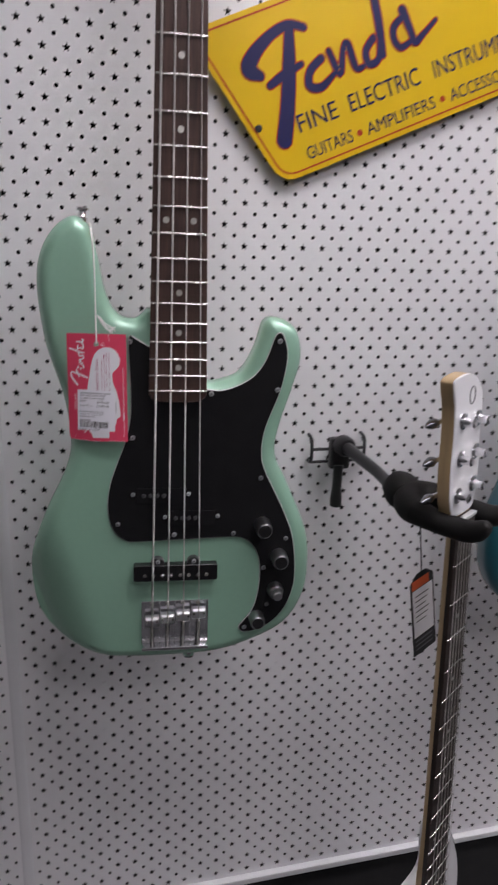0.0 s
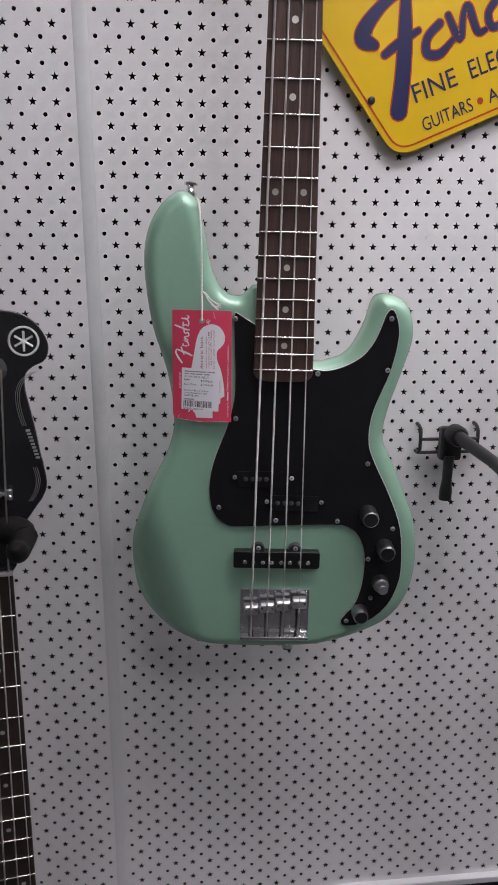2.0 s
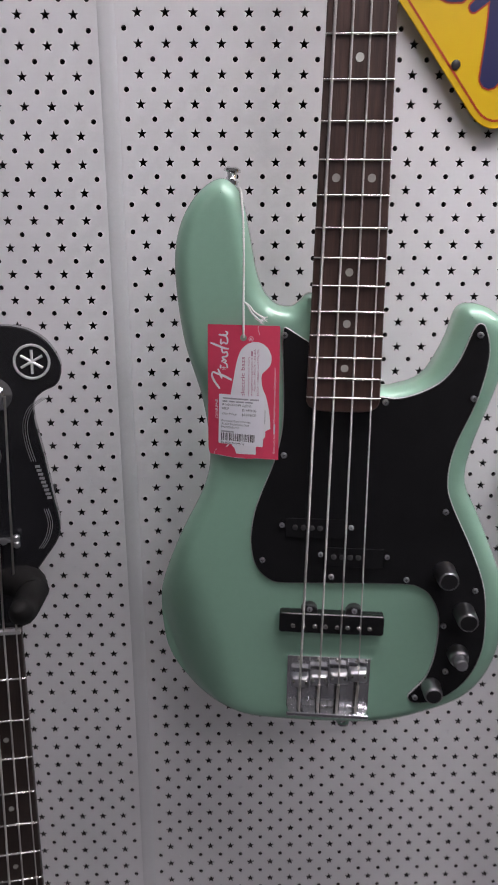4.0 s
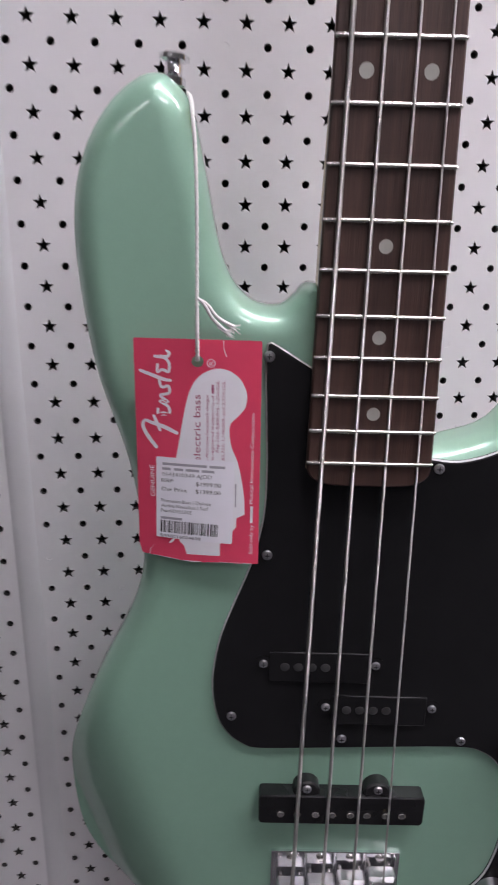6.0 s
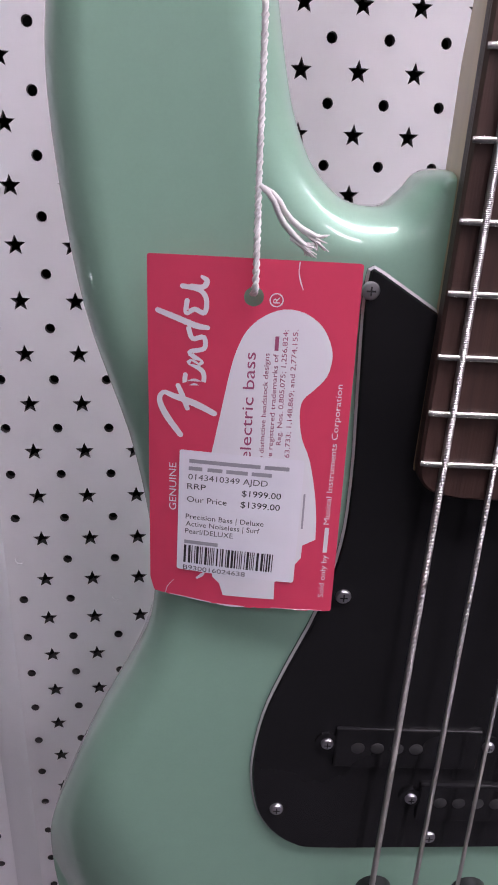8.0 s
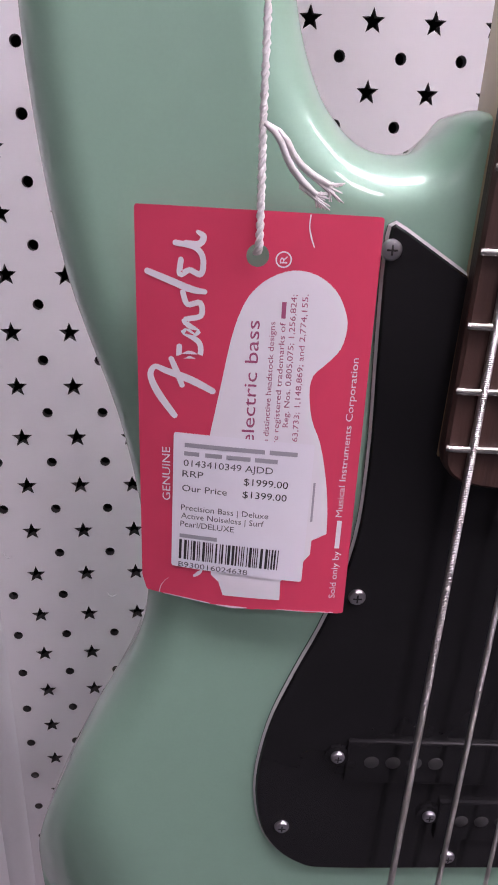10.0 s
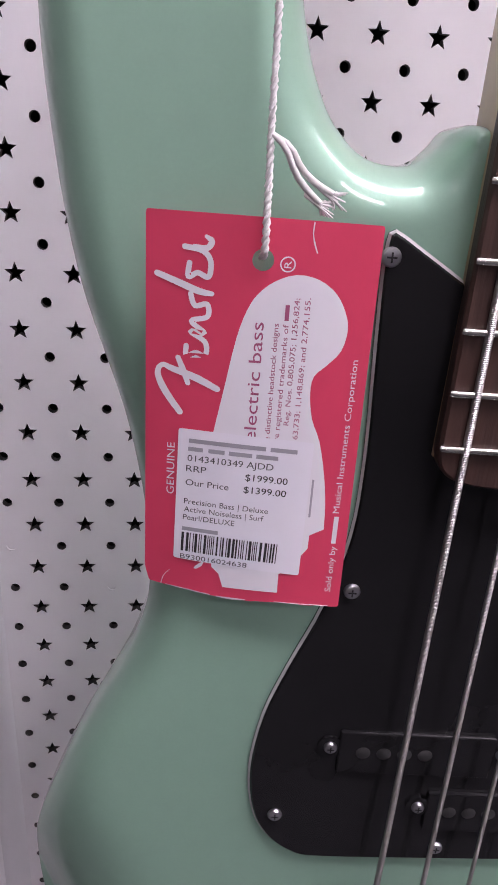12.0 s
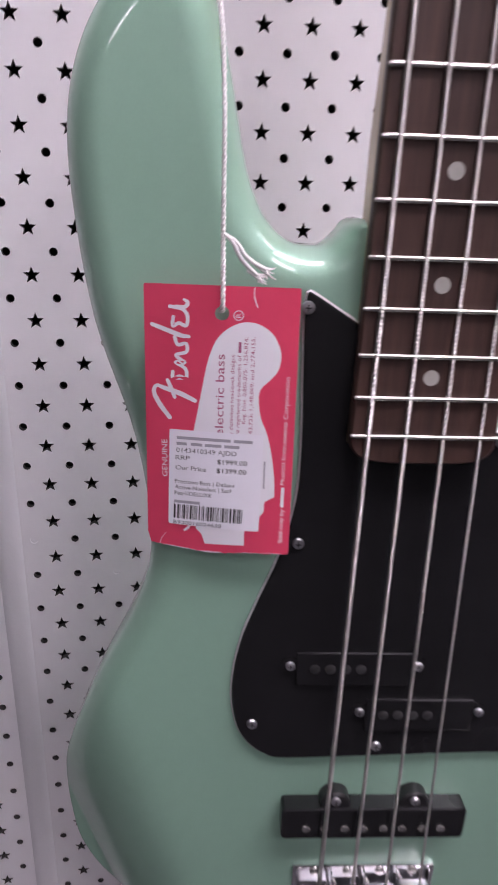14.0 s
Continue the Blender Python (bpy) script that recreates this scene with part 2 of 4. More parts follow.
def round_poly(corners, r, seg=5):
    """A polygon with rounded corners."""
    out, n = [], len(corners)
    for i in range(n):
        a, b, c = (np.array(corners[(i + k) % n], float) for k in (-1, 0, 1))
        u, v = (a - b) / np.linalg.norm(a - b), (c - b) / np.linalg.norm(c - b)
        p, q = b + u * r, b + v * r
        for s in range(seg + 1):
            t = s / seg
            out.append((1 - t) ** 2 * p + 2 * t * (1 - t) * b + t**2 * q)
    return np.array(out)


def ribbon(points, widths, per=6):
    """The outline of a stroke of changing width with round ends."""
    c = curve_through([(*p, w) for p, w in zip(points, widths)], per, closed=False)
    t = np.gradient(c[:, :2], axis=0)
    t /= np.linalg.norm(t, axis=1)[:, None] + 1e-12
    nrm = np.stack([-t[:, 1], t[:, 0]], 1)
    left, right = c[:, :2] + nrm * c[:, 2:] / 2, c[:, :2] - nrm * c[:, 2:] / 2
    end = [c[-1, :2] + c[-1, 2] / 2 * (math.cos(a) * nrm[-1] + math.sin(a) * t[-1]) for a in np.linspace(0.4, 2.74, 5)]
    start = [c[0, :2] - c[0, 2] / 2 * (math.cos(a) * nrm[0] + math.sin(a) * t[0]) for a in np.linspace(0.4, 2.74, 5)]
    return np.array([*left, *end, *right[::-1], *start])


def flat(loops):
    """Flat faces (2D vertices and triangles) filling each loop."""
    from mathutils.geometry import tessellate_polygon
    verts, faces = [], []
    for loop in loops:
        k = len(verts)
        verts += [tuple(p[:2]) for p in loop]
        faces += [tuple(k + i for i in f) for f in tessellate_polygon([[Vector((p[0], p[1], 0)) for p in loop]])]
    return verts, faces


def lettering(words, x0, x1, y0, cap, turn=0.0):
    """Letters of the built-in font as flat faces from x0 to x1 on the baseline y0, cap high; turned about (x0, y0)."""
    cu = bpy.data.curves.new("lettering", "FONT")
    cu.body, cu.resolution_u = words, 3
    ob = bpy.data.objects.new("lettering", cu)
    scene.collection.objects.link(ob)
    bpy.context.view_layer.update()
    me = bpy.data.meshes.new_from_object(ob.evaluated_get(bpy.context.evaluated_depsgraph_get()))
    v = np.array([p.co[:2] for p in me.vertices])
    faces = [tuple(p.vertices) for p in me.polygons]
    bpy.data.objects.remove(ob), bpy.data.meshes.remove(me), bpy.data.curves.remove(cu)
    sx, sy = (x1 - x0) / (v[:, 0].max() - v[:, 0].min()), cap / 0.72
    v = np.stack([(v[:, 0] - v[:, 0].min()) * sx, v[:, 1] * sy], 1)
    c, s = math.cos(radians(turn)), math.sin(radians(turn))
    return [(x0 + c * a - s * b, y0 + s * a + c * b) for a, b in v], faces


def rect(x0, y0, x1, y1):
    return flat([[(x0, y0), (x1, y0), (x1, y1), (x0, y1)]])


# ---- the room ----
def plain(name, x0, x1, y0, y1, z0, z1, material, label, category):
    return tagged(part(name, box(x0, x1, y0, y1, z0, z1), material, None), label, category, kind="structure")


plain("floor", -3, 3.4, -4.6, 0.2, -0.1, 0, M_FLOOR, "dark grey carpeted shop floor", "floor")
plain("ceiling", -3, 3.4, -4.6, 0.2, 2.7, 2.8, M_CEIL, "white boarded shop ceiling", "ceiling")
plain("wall_north", -3, 3.4, 0.024, 0.16, 0, 2.7, M_GAP, "wall behind the perforated display board, near black for the shade in the gap", "wall")
plain("wall_south", -3, 3.4, -4.6, -4.5, 0, 2.7, M_ROOM, "plain grey shop wall", "wall")
plain("wall_west", -3.1, -3, -4.5, 0.024, 0, 2.7, M_ROOM, "plain grey shop wall", "wall")
plain("wall_east", 3.4, 3.5, -4.5, 0.024, 0, 2.7, M_ROOM, "plain grey shop wall", "wall")
plain("wall_base", -3, 3.4, -0.016, 0.024, 0, 0.412, M_BLACKWALL, "black carpeted wall base under the display board", "wall")

PITCH = 0.0254
ROW0 = 1.35


def bow(z):
    """How far the thin board stands out from the wall towards its foot."""
    return -0.014 * max(0.0, (0.86 - z) / 0.40) ** 1.25


def perforated(name, x0, x1, z0, z1, star_x, label, ROW0=ROW0):
    """A 4 mm board with rows of punched stars and, between them, round holes, one cell a hole."""
    from mathutils.geometry import tessellate_polygon
    T = 0.004
    rng = np.random.RandomState(7)
    hw, hh = PITCH / 2, PITCH / 4
    frame_pts = [(-hw, -hh), (hw, -hh), (hw, hh), (-hw, hh)]
    star = [((0.0049 if k % 2 == 0 else 0.0021) * math.sin(math.pi * k / 5), (0.0049 if k % 2 == 0 else 0.0021) * math.cos(math.pi * k / 5)) for k in range(10)]
    dot = [(0.0024 * math.sin(2 * math.pi * k / 12), 0.0024 * math.cos(2 * math.pi * k / 12)) for k in range(12)]
    V, F, S = [], [], []

    def cell(cx, cz, hole, depth, plug):
        k, h = len(V), len(hole)
        V.extend([(cx + a, 0, cz + b) for a, b in frame_pts] + [(cx + a, 0, cz + b) for a, b in hole] + [(cx + a, depth, cz + b) for a, b in hole])
        for f in templates[h]:
            F.append(tuple(k + i for i in f))
            S.append(0)
        for i in range(h):
            a, b = k + 4 + i, k + 4 + (i + 1) % h
            F.append((a, b, b + h, a + h))
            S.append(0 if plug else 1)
        if plug:
            F.append(tuple(range(k + 4 + 2 * h - 1, k + 4 + h - 1, -1)))
            S.append(0)

    templates = {}
    for hole in (star, dot):
        tris = tessellate_polygon([[Vector((*p, 0)) for p in frame_pts], [Vector((*p, 0)) for p in hole]])
        templates[len(hole)] = [tuple(t) for t in tris]
    for j in range(math.ceil((z0 - ROW0) / PITCH), math.floor((z1 - ROW0) / PITCH) + 1):
        for i in range(math.ceil((x0 + hw - star_x) / PITCH), math.floor((x1 - hw - star_x) / PITCH) + 1):
            cell(star_x + i * PITCH, ROW0 + j * PITCH, star, T, False)
        for i in range(math.ceil((x0 - star_x) / PITCH), math.floor((x1 - PITCH - star_x) / PITCH) + 1):
            plug = rng.rand() < 0.025
            cell(star_x + (i + 0.5) * PITCH, ROW0 + (j + 0.5) * PITCH, dot, 0.0006 if plug else T, plug)
    rows = [z0, ROW0 + math.ceil((z0 - ROW0) / PITCH) * PITCH - hh, ROW0 + (math.floor((z1 - ROW0) / PITCH) + 0.75) * PITCH, z1]

    def fill(a, b, c, d):
        if b - a > 1e-5 and d - c > 1e-5:
            k = len(V)
            V.extend([(a, 0, c), (b, 0, c), (b, 0, d), (a, 0, d)])
            F.append((k, k + 1, k + 2, k + 3))
            S.append(0)

    fill(x0, x1, rows[0], rows[1]), fill(x0, x1, rows[2], rows[3])
    for j in range(math.ceil((z0 - ROW0) / PITCH), math.floor((z1 - ROW0) / PITCH) + 1):
        a = star_x + math.ceil((x0 + hw - star_x) / PITCH) * PITCH - hw
        b = star_x + (math.floor((x1 - hw - star_x) / PITCH) + 0.5) * PITCH
        c, d = ROW0 + j * PITCH - hh, ROW0 + j * PITCH + hh
        fill(x0, a, c, d), fill(b, x1, c, d)
        a = star_x + math.ceil((x0 - star_x) / PITCH) * PITCH
        b = star_x + (math.floor((x1 - PITCH - star_x) / PITCH) + 1) * PITCH
        fill(x0, a, d, d + 2 * hh), fill(b, x1, d, d + 2 * hh)
    V = [(a, b + bow(c), c) for a, b, c in V]
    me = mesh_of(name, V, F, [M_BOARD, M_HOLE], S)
    return tagged(new(name, me), label, "display board", kind="structure")


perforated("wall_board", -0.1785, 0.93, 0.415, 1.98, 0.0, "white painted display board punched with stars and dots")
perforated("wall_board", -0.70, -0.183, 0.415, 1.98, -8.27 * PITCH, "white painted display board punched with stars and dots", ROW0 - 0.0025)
plain("wall_panel", -3, -0.70, 0.0, 0.024, 0.425, 2.7, M_BOARD, "plain white painted shop wall panel", "wall")
plain("wall_panel", 0.93, 3.4, 0.0, 0.024, 0.425, 2.7, M_BOARD, "plain white painted shop wall panel", "wall")
plain("wall_panel", -0.70, 0.93, 0.0, 0.024, 1.98, 2.7, M_BOARD, "plain white painted shop wall panel", "wall")
tagged(part("trim", box(-3, 3.4, -0.026, -0.010, 0.4125, 0.424, 0.002), M_TRIM, None), "white painted trim strip under the board", "trim", kind="structure")
def joint_strip():
    """A shallow cover strip that follows the boards down to their foot."""
    bm = bmesh.new()
    rows = []
    for z in [0.424 + 0.0226 * k for k in range(21)] + [2.69]:
        rows.append([bm.verts.new((x, y + bow(z), z)) for x, y in ((-0.1897, 0.0004), (-0.1868, -0.0009), (-0.1835, -0.0014), (-0.1780, -0.0014), (-0.1747, -0.0009), (-0.1718, 0.0004))])
    for a, b in zip(rows, rows[1:]):
        for k in range(5):
            bm.faces.new((a[k], a[k + 1], b[k + 1], b[k]))
    bmesh.ops.recalc_face_normals(bm, faces=bm.faces[:])
    return smooth_by_angle(bm, 40)


tagged(part("trim", joint_strip(), M_TRIM, None), "white joint strip between two display boards", "trim", kind="structure")


def ceiling_light(x, y, w, d):
    """A lit ceiling batten, w long and d deep."""
    t = thing("ceiling_light", pose(x, y, 2.7), "long white fluorescent ceiling light, lit", "ceiling light", "ceiling lights")
    a, b = w / 2, d / 2
    part("frame", slab(round_poly([(-a - 0.02, -0.075), (a + 0.02, -0.075), (a + 0.02, -0.001), (-a - 0.02, -0.001)], 0.01), [(0, b + 0.01), (0, -b - 0.01)]), M_TRIM, t)
    part("diffuser", box(-a, a, -b, b, -0.082, -0.0755, 0.002), M_LAMP, t, "glowing white diffuser")


for lx, ly, lw, ld in ((1.75, -0.66, 1.2, 0.3), (0.42, -0.66, 1.2, 0.3), (0.72, -1.75, 0.6, 0.3), (-1.60, -3.2, 1.2, 0.2)):
    ceiling_light(lx, ly, lw, ld)


# ---- the basses and guitars: outlines in millimetres from the saddle line, x across, z up the neck ----
BODY = [(-8, 338), (-20, 352), (-29, 356), (-34.5, 354.5), (-38.5, 350), (-45.5, 345), (-57, 346), (-65.5, 352.5), (-71, 361), (-76, 375), (-82, 405), (-88, 431), (-95, 441.5), (-103, 445.5), (-113, 443), (-126, 432),
        (-137, 414), (-143, 391), (-143, 360), (-136, 312), (-121, 263), (-114.5, 215), (-121, 180), (-144, 130), (-161, 83), (-165, 55), (-163, 25), (-158, 2),
        (-145, -22), (-125, -41), (-98, -53), (-65, -59), (2, -60), (60, -55), (115, -34), (141, -13), (156, 18), (160, 55), (154, 102), (128, 162),
        (113, 194), (115, 226), (129, 275), (136, 308), (129, 337), (111, 349), (94, 346), (85, 318), (70, 290), (50, 280), (30, 279), (10, 300)]
GUARD = [(32, 273), (47, 272), (64, 277), (81, 287), (92, 301), (98, 315), (103, 330), (108, 335.5), (114, 331), (119, 309), (113, 272), (98, 229), (95, 199),
         (101, 177), (122, 135), (137, 96), (142, 50), (139, 24), (130, 2), (115, -15), (97, -24.5), (81, -26), (76, -19), (81, -11), (92, 5), (98, 32), (98, 66), (90, 86),
         (79, 95.5), (62, 98.5), (0, 96.5), (-46, 95), (-58, 97.5), (-68, 106), (-74, 119), (-76.3, 140), (-73, 165), (-66, 187), (-57, 211.5), (-51, 238), (-50, 264), (-51, 291), (-52, 316), (-51.7, 326)]
SCALE = 0.8636


def fret(n):
    return SCALE * 2 ** (-n / 12)


def half_width(z):
    return 0.0205 + (SCALE - z) * (0.0305 - 0.0205) / (SCALE - fret(20))


def relief(x, z, y):
    """The forearm slope of the lower bass-side bout, strongest on the front."""
    d = (-0.95 * x - 0.30 * z - 0.082) / 0.060
    d = min(max(d, 0), 1)
    return y + 0.027 * d * d * max(0.0, 1 - y / 0.030) if y < 0.030 else y


def screw(parent, x, y, z, r=0.0027, name="screw"):
    s = part(name, lathe([(r, 0), (r, 0.0006), (r * 0.85, 0.0012), (r * 0.45, 0.0015)], (x, y, z), n=16), M_KNOB, parent)
    part("slot", box(x - r * 0.5, x + r * 0.5, y - 0.00162, y - 0.0012, z - r * 0.09, z + r * 0.09), M_INK, s)
    part("slot", box(x - r * 0.09, x + r * 0.09, y - 0.00162, y - 0.0012, z - r * 0.5, z + r * 0.5), M_INK, s)


def neck_parts(t, wood, board, last, y_face, dots, dot_size=0.0032, end=0.2632, back=0.018, swell=0.006):
    """Neck, fingerboard, frets and dots. y_face: the fingerboard's face."""
    top = SCALE + 0.004
    w0, w1 = half_width(end), half_width(top)
    bm = bmesh.new()
    rings = []
    for z in (end + 0.004, fret(17), fret(15), fret(14), fret(13), fret(12), fret(11), fret(8), fret(4), top):
        heel = min(max((fret(11) - z) / (fret(11) - fret(14)), 0), 1)
        w, deep, p = half_width(z), back + swell * heel, 0.75 - 0.40 * heel
        ring = [(-w, y_face + 0.0055)]
        for k in range(1, 12):
            a = math.pi * k / 12
            ring.append((-w * math.copysign(abs(math.cos(a)) ** p, math.cos(a)), y_face + 0.0055 + (deep + 0.002) * math.sin(a) ** p))
        ring.append((w, y_face + 0.0055))
        rings.append([bm.verts.new((x, y, z)) for x, y in ring])
    for a, b in zip(rings, rings[1:]):
        for k in range(len(a)):
            bm.faces.new((a[k], a[(k + 1) % len(a)], b[(k + 1) % len(a)], b[k]))
    bm.faces.new(rings[0]), bm.faces.new(rings[-1])
    bmesh.ops.recalc_face_normals(bm, faces=bm.faces[:])
    part("neck", smooth_by_angle(bm, 50), wood, t, "pale satin maple neck" if wood is M_MAPLE else "")
    low = [(-w0 * math.copysign(abs(math.cos(a)) ** 0.45, math.cos(a)), end + 0.008 - 0.0115 * math.sin(a) ** 0.8) for a in np.linspace(0, math.pi, 25)]
    loop = np.array([*low, (w1, top), (-w1, top)])
    fb = part("fingerboard", slab(loop, [(0, y_face + 0.0055), (0, y_face + 0.0012), (0.0009, y_face)], smooth=False), board, t, "brown rosewood fingerboard" if board is M_ROSEWOOD else "dark fingerboard")
    for n in range(1, last + 1):
        w = half_width(fret(n)) - 0.0002
        part("fret", tube([(-w, y_face - 0.0001, fret(n)), (-w + 0.0012, y_face - 0.0008, fret(n)), (w - 0.0012, y_face - 0.0008, fret(n)), (w, y_face - 0.0001, fret(n))], 0.00105, 8), M_NICKEL, fb)
    for n in (3, 5, 7, 9, 15, 17, 19):
        if n <= last:
            part("inlay_dot", lathe([(dot_size, 0), (dot_size, 0.0002)], (0, y_face + 0.0001, (fret(n) + fret(n - 1)) / 2), n=18), dots[n <= 9], fb)
    for x in (-0.0137, 0.0137):
        part("inlay_dot", lathe([(dot_size, 0), (dot_size, 0.0002)], (x, y_face + 0.0001, (fret(12) + fret(11)) / 2), n=18), dots[0], fb)
    part("nut", box(-w1, w1, y_face - 0.003, y_face + 0.004, SCALE, SCALE + 0.004, 0.0006), M_PLY, t)


def strings(t, count, y_saddle, y_nut, x_saddle, x_nut, gauges, low=0.0, high=SCALE):
    for k in range(count):
        f = k / (count - 1) * 2 - 1
        at = lambda s: Vector((f * (x_saddle + (x_nut - x_saddle) * s), y_saddle + (y_nut - y_saddle) * s, s * SCALE))
        part("string", tube([at(low / SCALE + (high - low) / SCALE * i / 3) for i in range(4)], gauges[k], 8), M_WOUND, t, "wound steel string")


def wound():
    """Steel with the fine rings of a wound string."""
    m = mat("ringed_steel", (0.44, 0.43, 0.41), 0.34, metal=1.0, vary=0.1, scale=600)
    nt = m.node_tree
    tc, wv, bp = nt.nodes.new("ShaderNodeTexCoord"), nt.nodes.new("ShaderNodeTexWave"), nt.nodes.new("ShaderNodeBump")
    wv.bands_direction, wv.inputs["Scale"].default_value = "Z", 620
    bp.inputs["Strength"].default_value, bp.inputs["Distance"].default_value = 0.7, 0.0003
    nt.links.new(tc.outputs["Object"], wv.inputs["Vector"])
    nt.links.new(wv.outputs["Fac"], bp.inputs["Height"])
    nt.links.new(bp.outputs[0], nt.nodes["Principled BSDF"].inputs["Normal"])
    return m


M_WOUND = wound()


def tuner(t, x, y, z, side, post=0.006, depth=0.016, reach=0.03):
    """A tuning machine: post in front, button behind at one side."""
    p = part("tuning_machine", lathe([(post * 1.7, 0), (post * 1.7, 0.0015), (post, 0.003), (post * 0.8, 0.010), (post, 0.013), (post * 0.6, 0.0145)], (x, y, z), n=18), M_CHROME, t, "chrome tuning machine")
    ys = y + depth + 0.002
    part("button", tube([(x + side * (reach - 0.002), ys, z), (x + side * reach, ys, z), (x + side * (reach + 0.006), ys, z), (x + side * (reach + 0.015), ys, z), (x + side * (reach + 0.020), ys, z)], [0.002, 0.0045, 0.0055, 0.0035, 0.0012], 10), M_TUNER, p)
    part("shaft", tube([(x, y + depth, z), (x + side * (reach + 0.002), y + depth + 0.002, z)], 0.003), M_CHROME, p)


def headstock(t, outline, y, thick, face, edge, label=""):
    loop = curve_through([(a / 1000, SCALE + b / 1000) for a, b in outline], 5)
    bm = slab(loop, [(0.001, y + thick), (0, y + thick - 0.001), (0, y + 0.0012), (0.001, y)], slots=[0, 0, 1])
    me = bpy.data.meshes.new("headstock")
    bm.to_mesh(me)
    bm.free()
    me.materials.append(edge), me.materials.append(face)
    return part("headstock", me, None, t, label)


def pocket(x, z):
    """Edges are rounded less where the neck sits in the body."""
    d = math.hypot(max(abs(x + 0.002) - 0.030, 0), max(abs(z - 0.315) - 0.042, 0)) / 0.012
    d = min(d, 1)
    return 0.22 + 0.78 * d * d * (3 - 2 * d)


def body_of(t, paint, label, thick=0.042, scale=1.0, contour=True):
    loop = curve_through([(a / 1000 * scale, b / 1000 * scale) for a, b in BODY], 6)
    r = 0.015
    rings = [(r * (1 - math.sin(a)), thick - r * (1 - math.cos(a))) for a in np.linspace(0, math.pi / 2, 6)]
    rings += [(r * (1 - math.cos(a)), r * (1 - math.sin(a))) for a in np.linspace(0, math.pi / 2, 10)]
    return part("body", slab(loop, rings, grid=0.008, shape=relief if contour else None, ease=pocket), paint, t, label)


def wall_hanger(x, z, x1, y1, z1, yaw, label, gap=0.024, spread=1.0, deep=0.0, swivel=0.0):
    """A black hook plate on the board, a swivelling arm from (x, z) to (x1, y1, z1) and a padded yoke there."""
    t = thing("guitar_hanger", pose(x, -0.001, z), label, "guitar hanger", "guitar hangers")
    for dx in (-0.038, 0.038):
        part("hook", tube([(dx, 0.003, 0.021), (dx, -0.011, 0.0195), (dx, -0.016, 0.012), (dx, -0.016, -0.012), (dx, -0.010, -0.0155), (dx, 0.0, -0.0155)], 0.0024, 8, 1), M_WIRE, t)
    for dz in (0.004, -0.0135):
        part("cross_wire", tube([(-0.038, -0.016, dz), (0.038, -0.016, dz)], 0.0022), M_WIRE, t)
    part("plate", box(-0.015, 0.013, -0.030, -0.014, -0.022, 0.022, 0.004), M_BLACKPLASTIC, t)
    part("boss", lathe([(0.0135, 0), (0.0135, 0.014), (0.011, 0.018)], (0, -0.030, 0.014), n=20), M_BLACKPLASTIC, t)
    part("lever", tube([(-0.004, -0.030, -0.015), (-0.006, -0.034, -0.045), (-0.007, -0.036, -0.060), (-0.007, -0.036, -0.071)], [0.0068, 0.0064, 0.0080, 0.0080], 12), M_BLACKPLASTIC, t)
    end = Vector((x1 - x, y1, z1 - z))
    begin = Vector((0, -0.042, 0.014))
    c, s = math.cos(radians(yaw)), math.sin(radians(yaw))
    place = lambda a, b, h: end + Vector((a * c - b * s, a * s + b * c, h))
    hub = place(0, 0.030 + deep, 0)
    part("arm", tube([begin, begin.lerp(hub, 0.55) + Vector((0, 0, 0.002)), begin.lerp(hub, 0.72), begin.lerp(hub, 0.76), begin.lerp(hub, 0.86), hub], [0.0085, 0.0072, 0.0072, 0.0112, 0.0105, 0.009], 14), M_BLACKPLASTIC, t)
    if swivel:
        back = place(0, 0.026 + deep, 0.004)
        part("swivel_joint", tube([hub.lerp(begin, 0.20) + Vector((0, 0, 0.004)), hub.lerp(begin, 0.12) + Vector((0, 0, 0.006)), hub.lerp(begin, 0.02) + Vector((0, 0, 0.004)), hub.lerp(back, 0.6), back + Vector((0, 0, -0.004))],
                                  [swivel * 0.55, swivel, swivel * 1.05, swivel * 0.86, swivel * 0.95], 18, 1), M_RUBBER, t, "black rubber swivel joint")
    part("knuckle", tube([begin.lerp(hub, 0.78) + Vector((0, 0, 0.004)), begin.lerp(hub, 0.78) + Vector((0, -0.002, -0.016))], [0.007, 0.006], 12), M_BLACKPLASTIC, t)
    yoke = part("yoke", tube([place(-gap - 0.011, deep - 0.006, 0), place(-gap - 0.004, 0.010 + deep, 0.001), place(-gap * 0.5, 0.021 + deep, 0.003), place(0, 0.024 + deep, 0.004), place(gap * 0.5, 0.021 + deep, 0.003), place(gap + 0.004, 0.010 + deep, 0.001), place(gap + 0.011, deep - 0.006, 0)],
                             [0.014 * spread, 0.017 * spread, 0.018 * spread, 0.019 * spread, 0.018 * spread, 0.017 * spread, 0.014 * spread], 14, 1), M_RUBBER, t, "foam padded black yoke")
    for side in (-1, 1):
        part("prong", tube([place(side * (gap + 0.010), deep + 0.002, 0.001), place(side * (gap + 0.010), deep * 0.5 - 0.012, -0.003), place(side * (gap + 0.010), -0.026, -0.004), place(side * (gap + 0.012), -0.040, 0.000), place(side * (gap + 0.014), -0.049, 0.008), place(side * (gap + 0.014), -0.052, 0.013)],
                           [0.0145 * spread, 0.0125 * spread, 0.012 * spread, 0.0115 * spread, 0.009 * spread, 0.005 * spread], 14, 1), M_RUBBER, yoke)
    return t


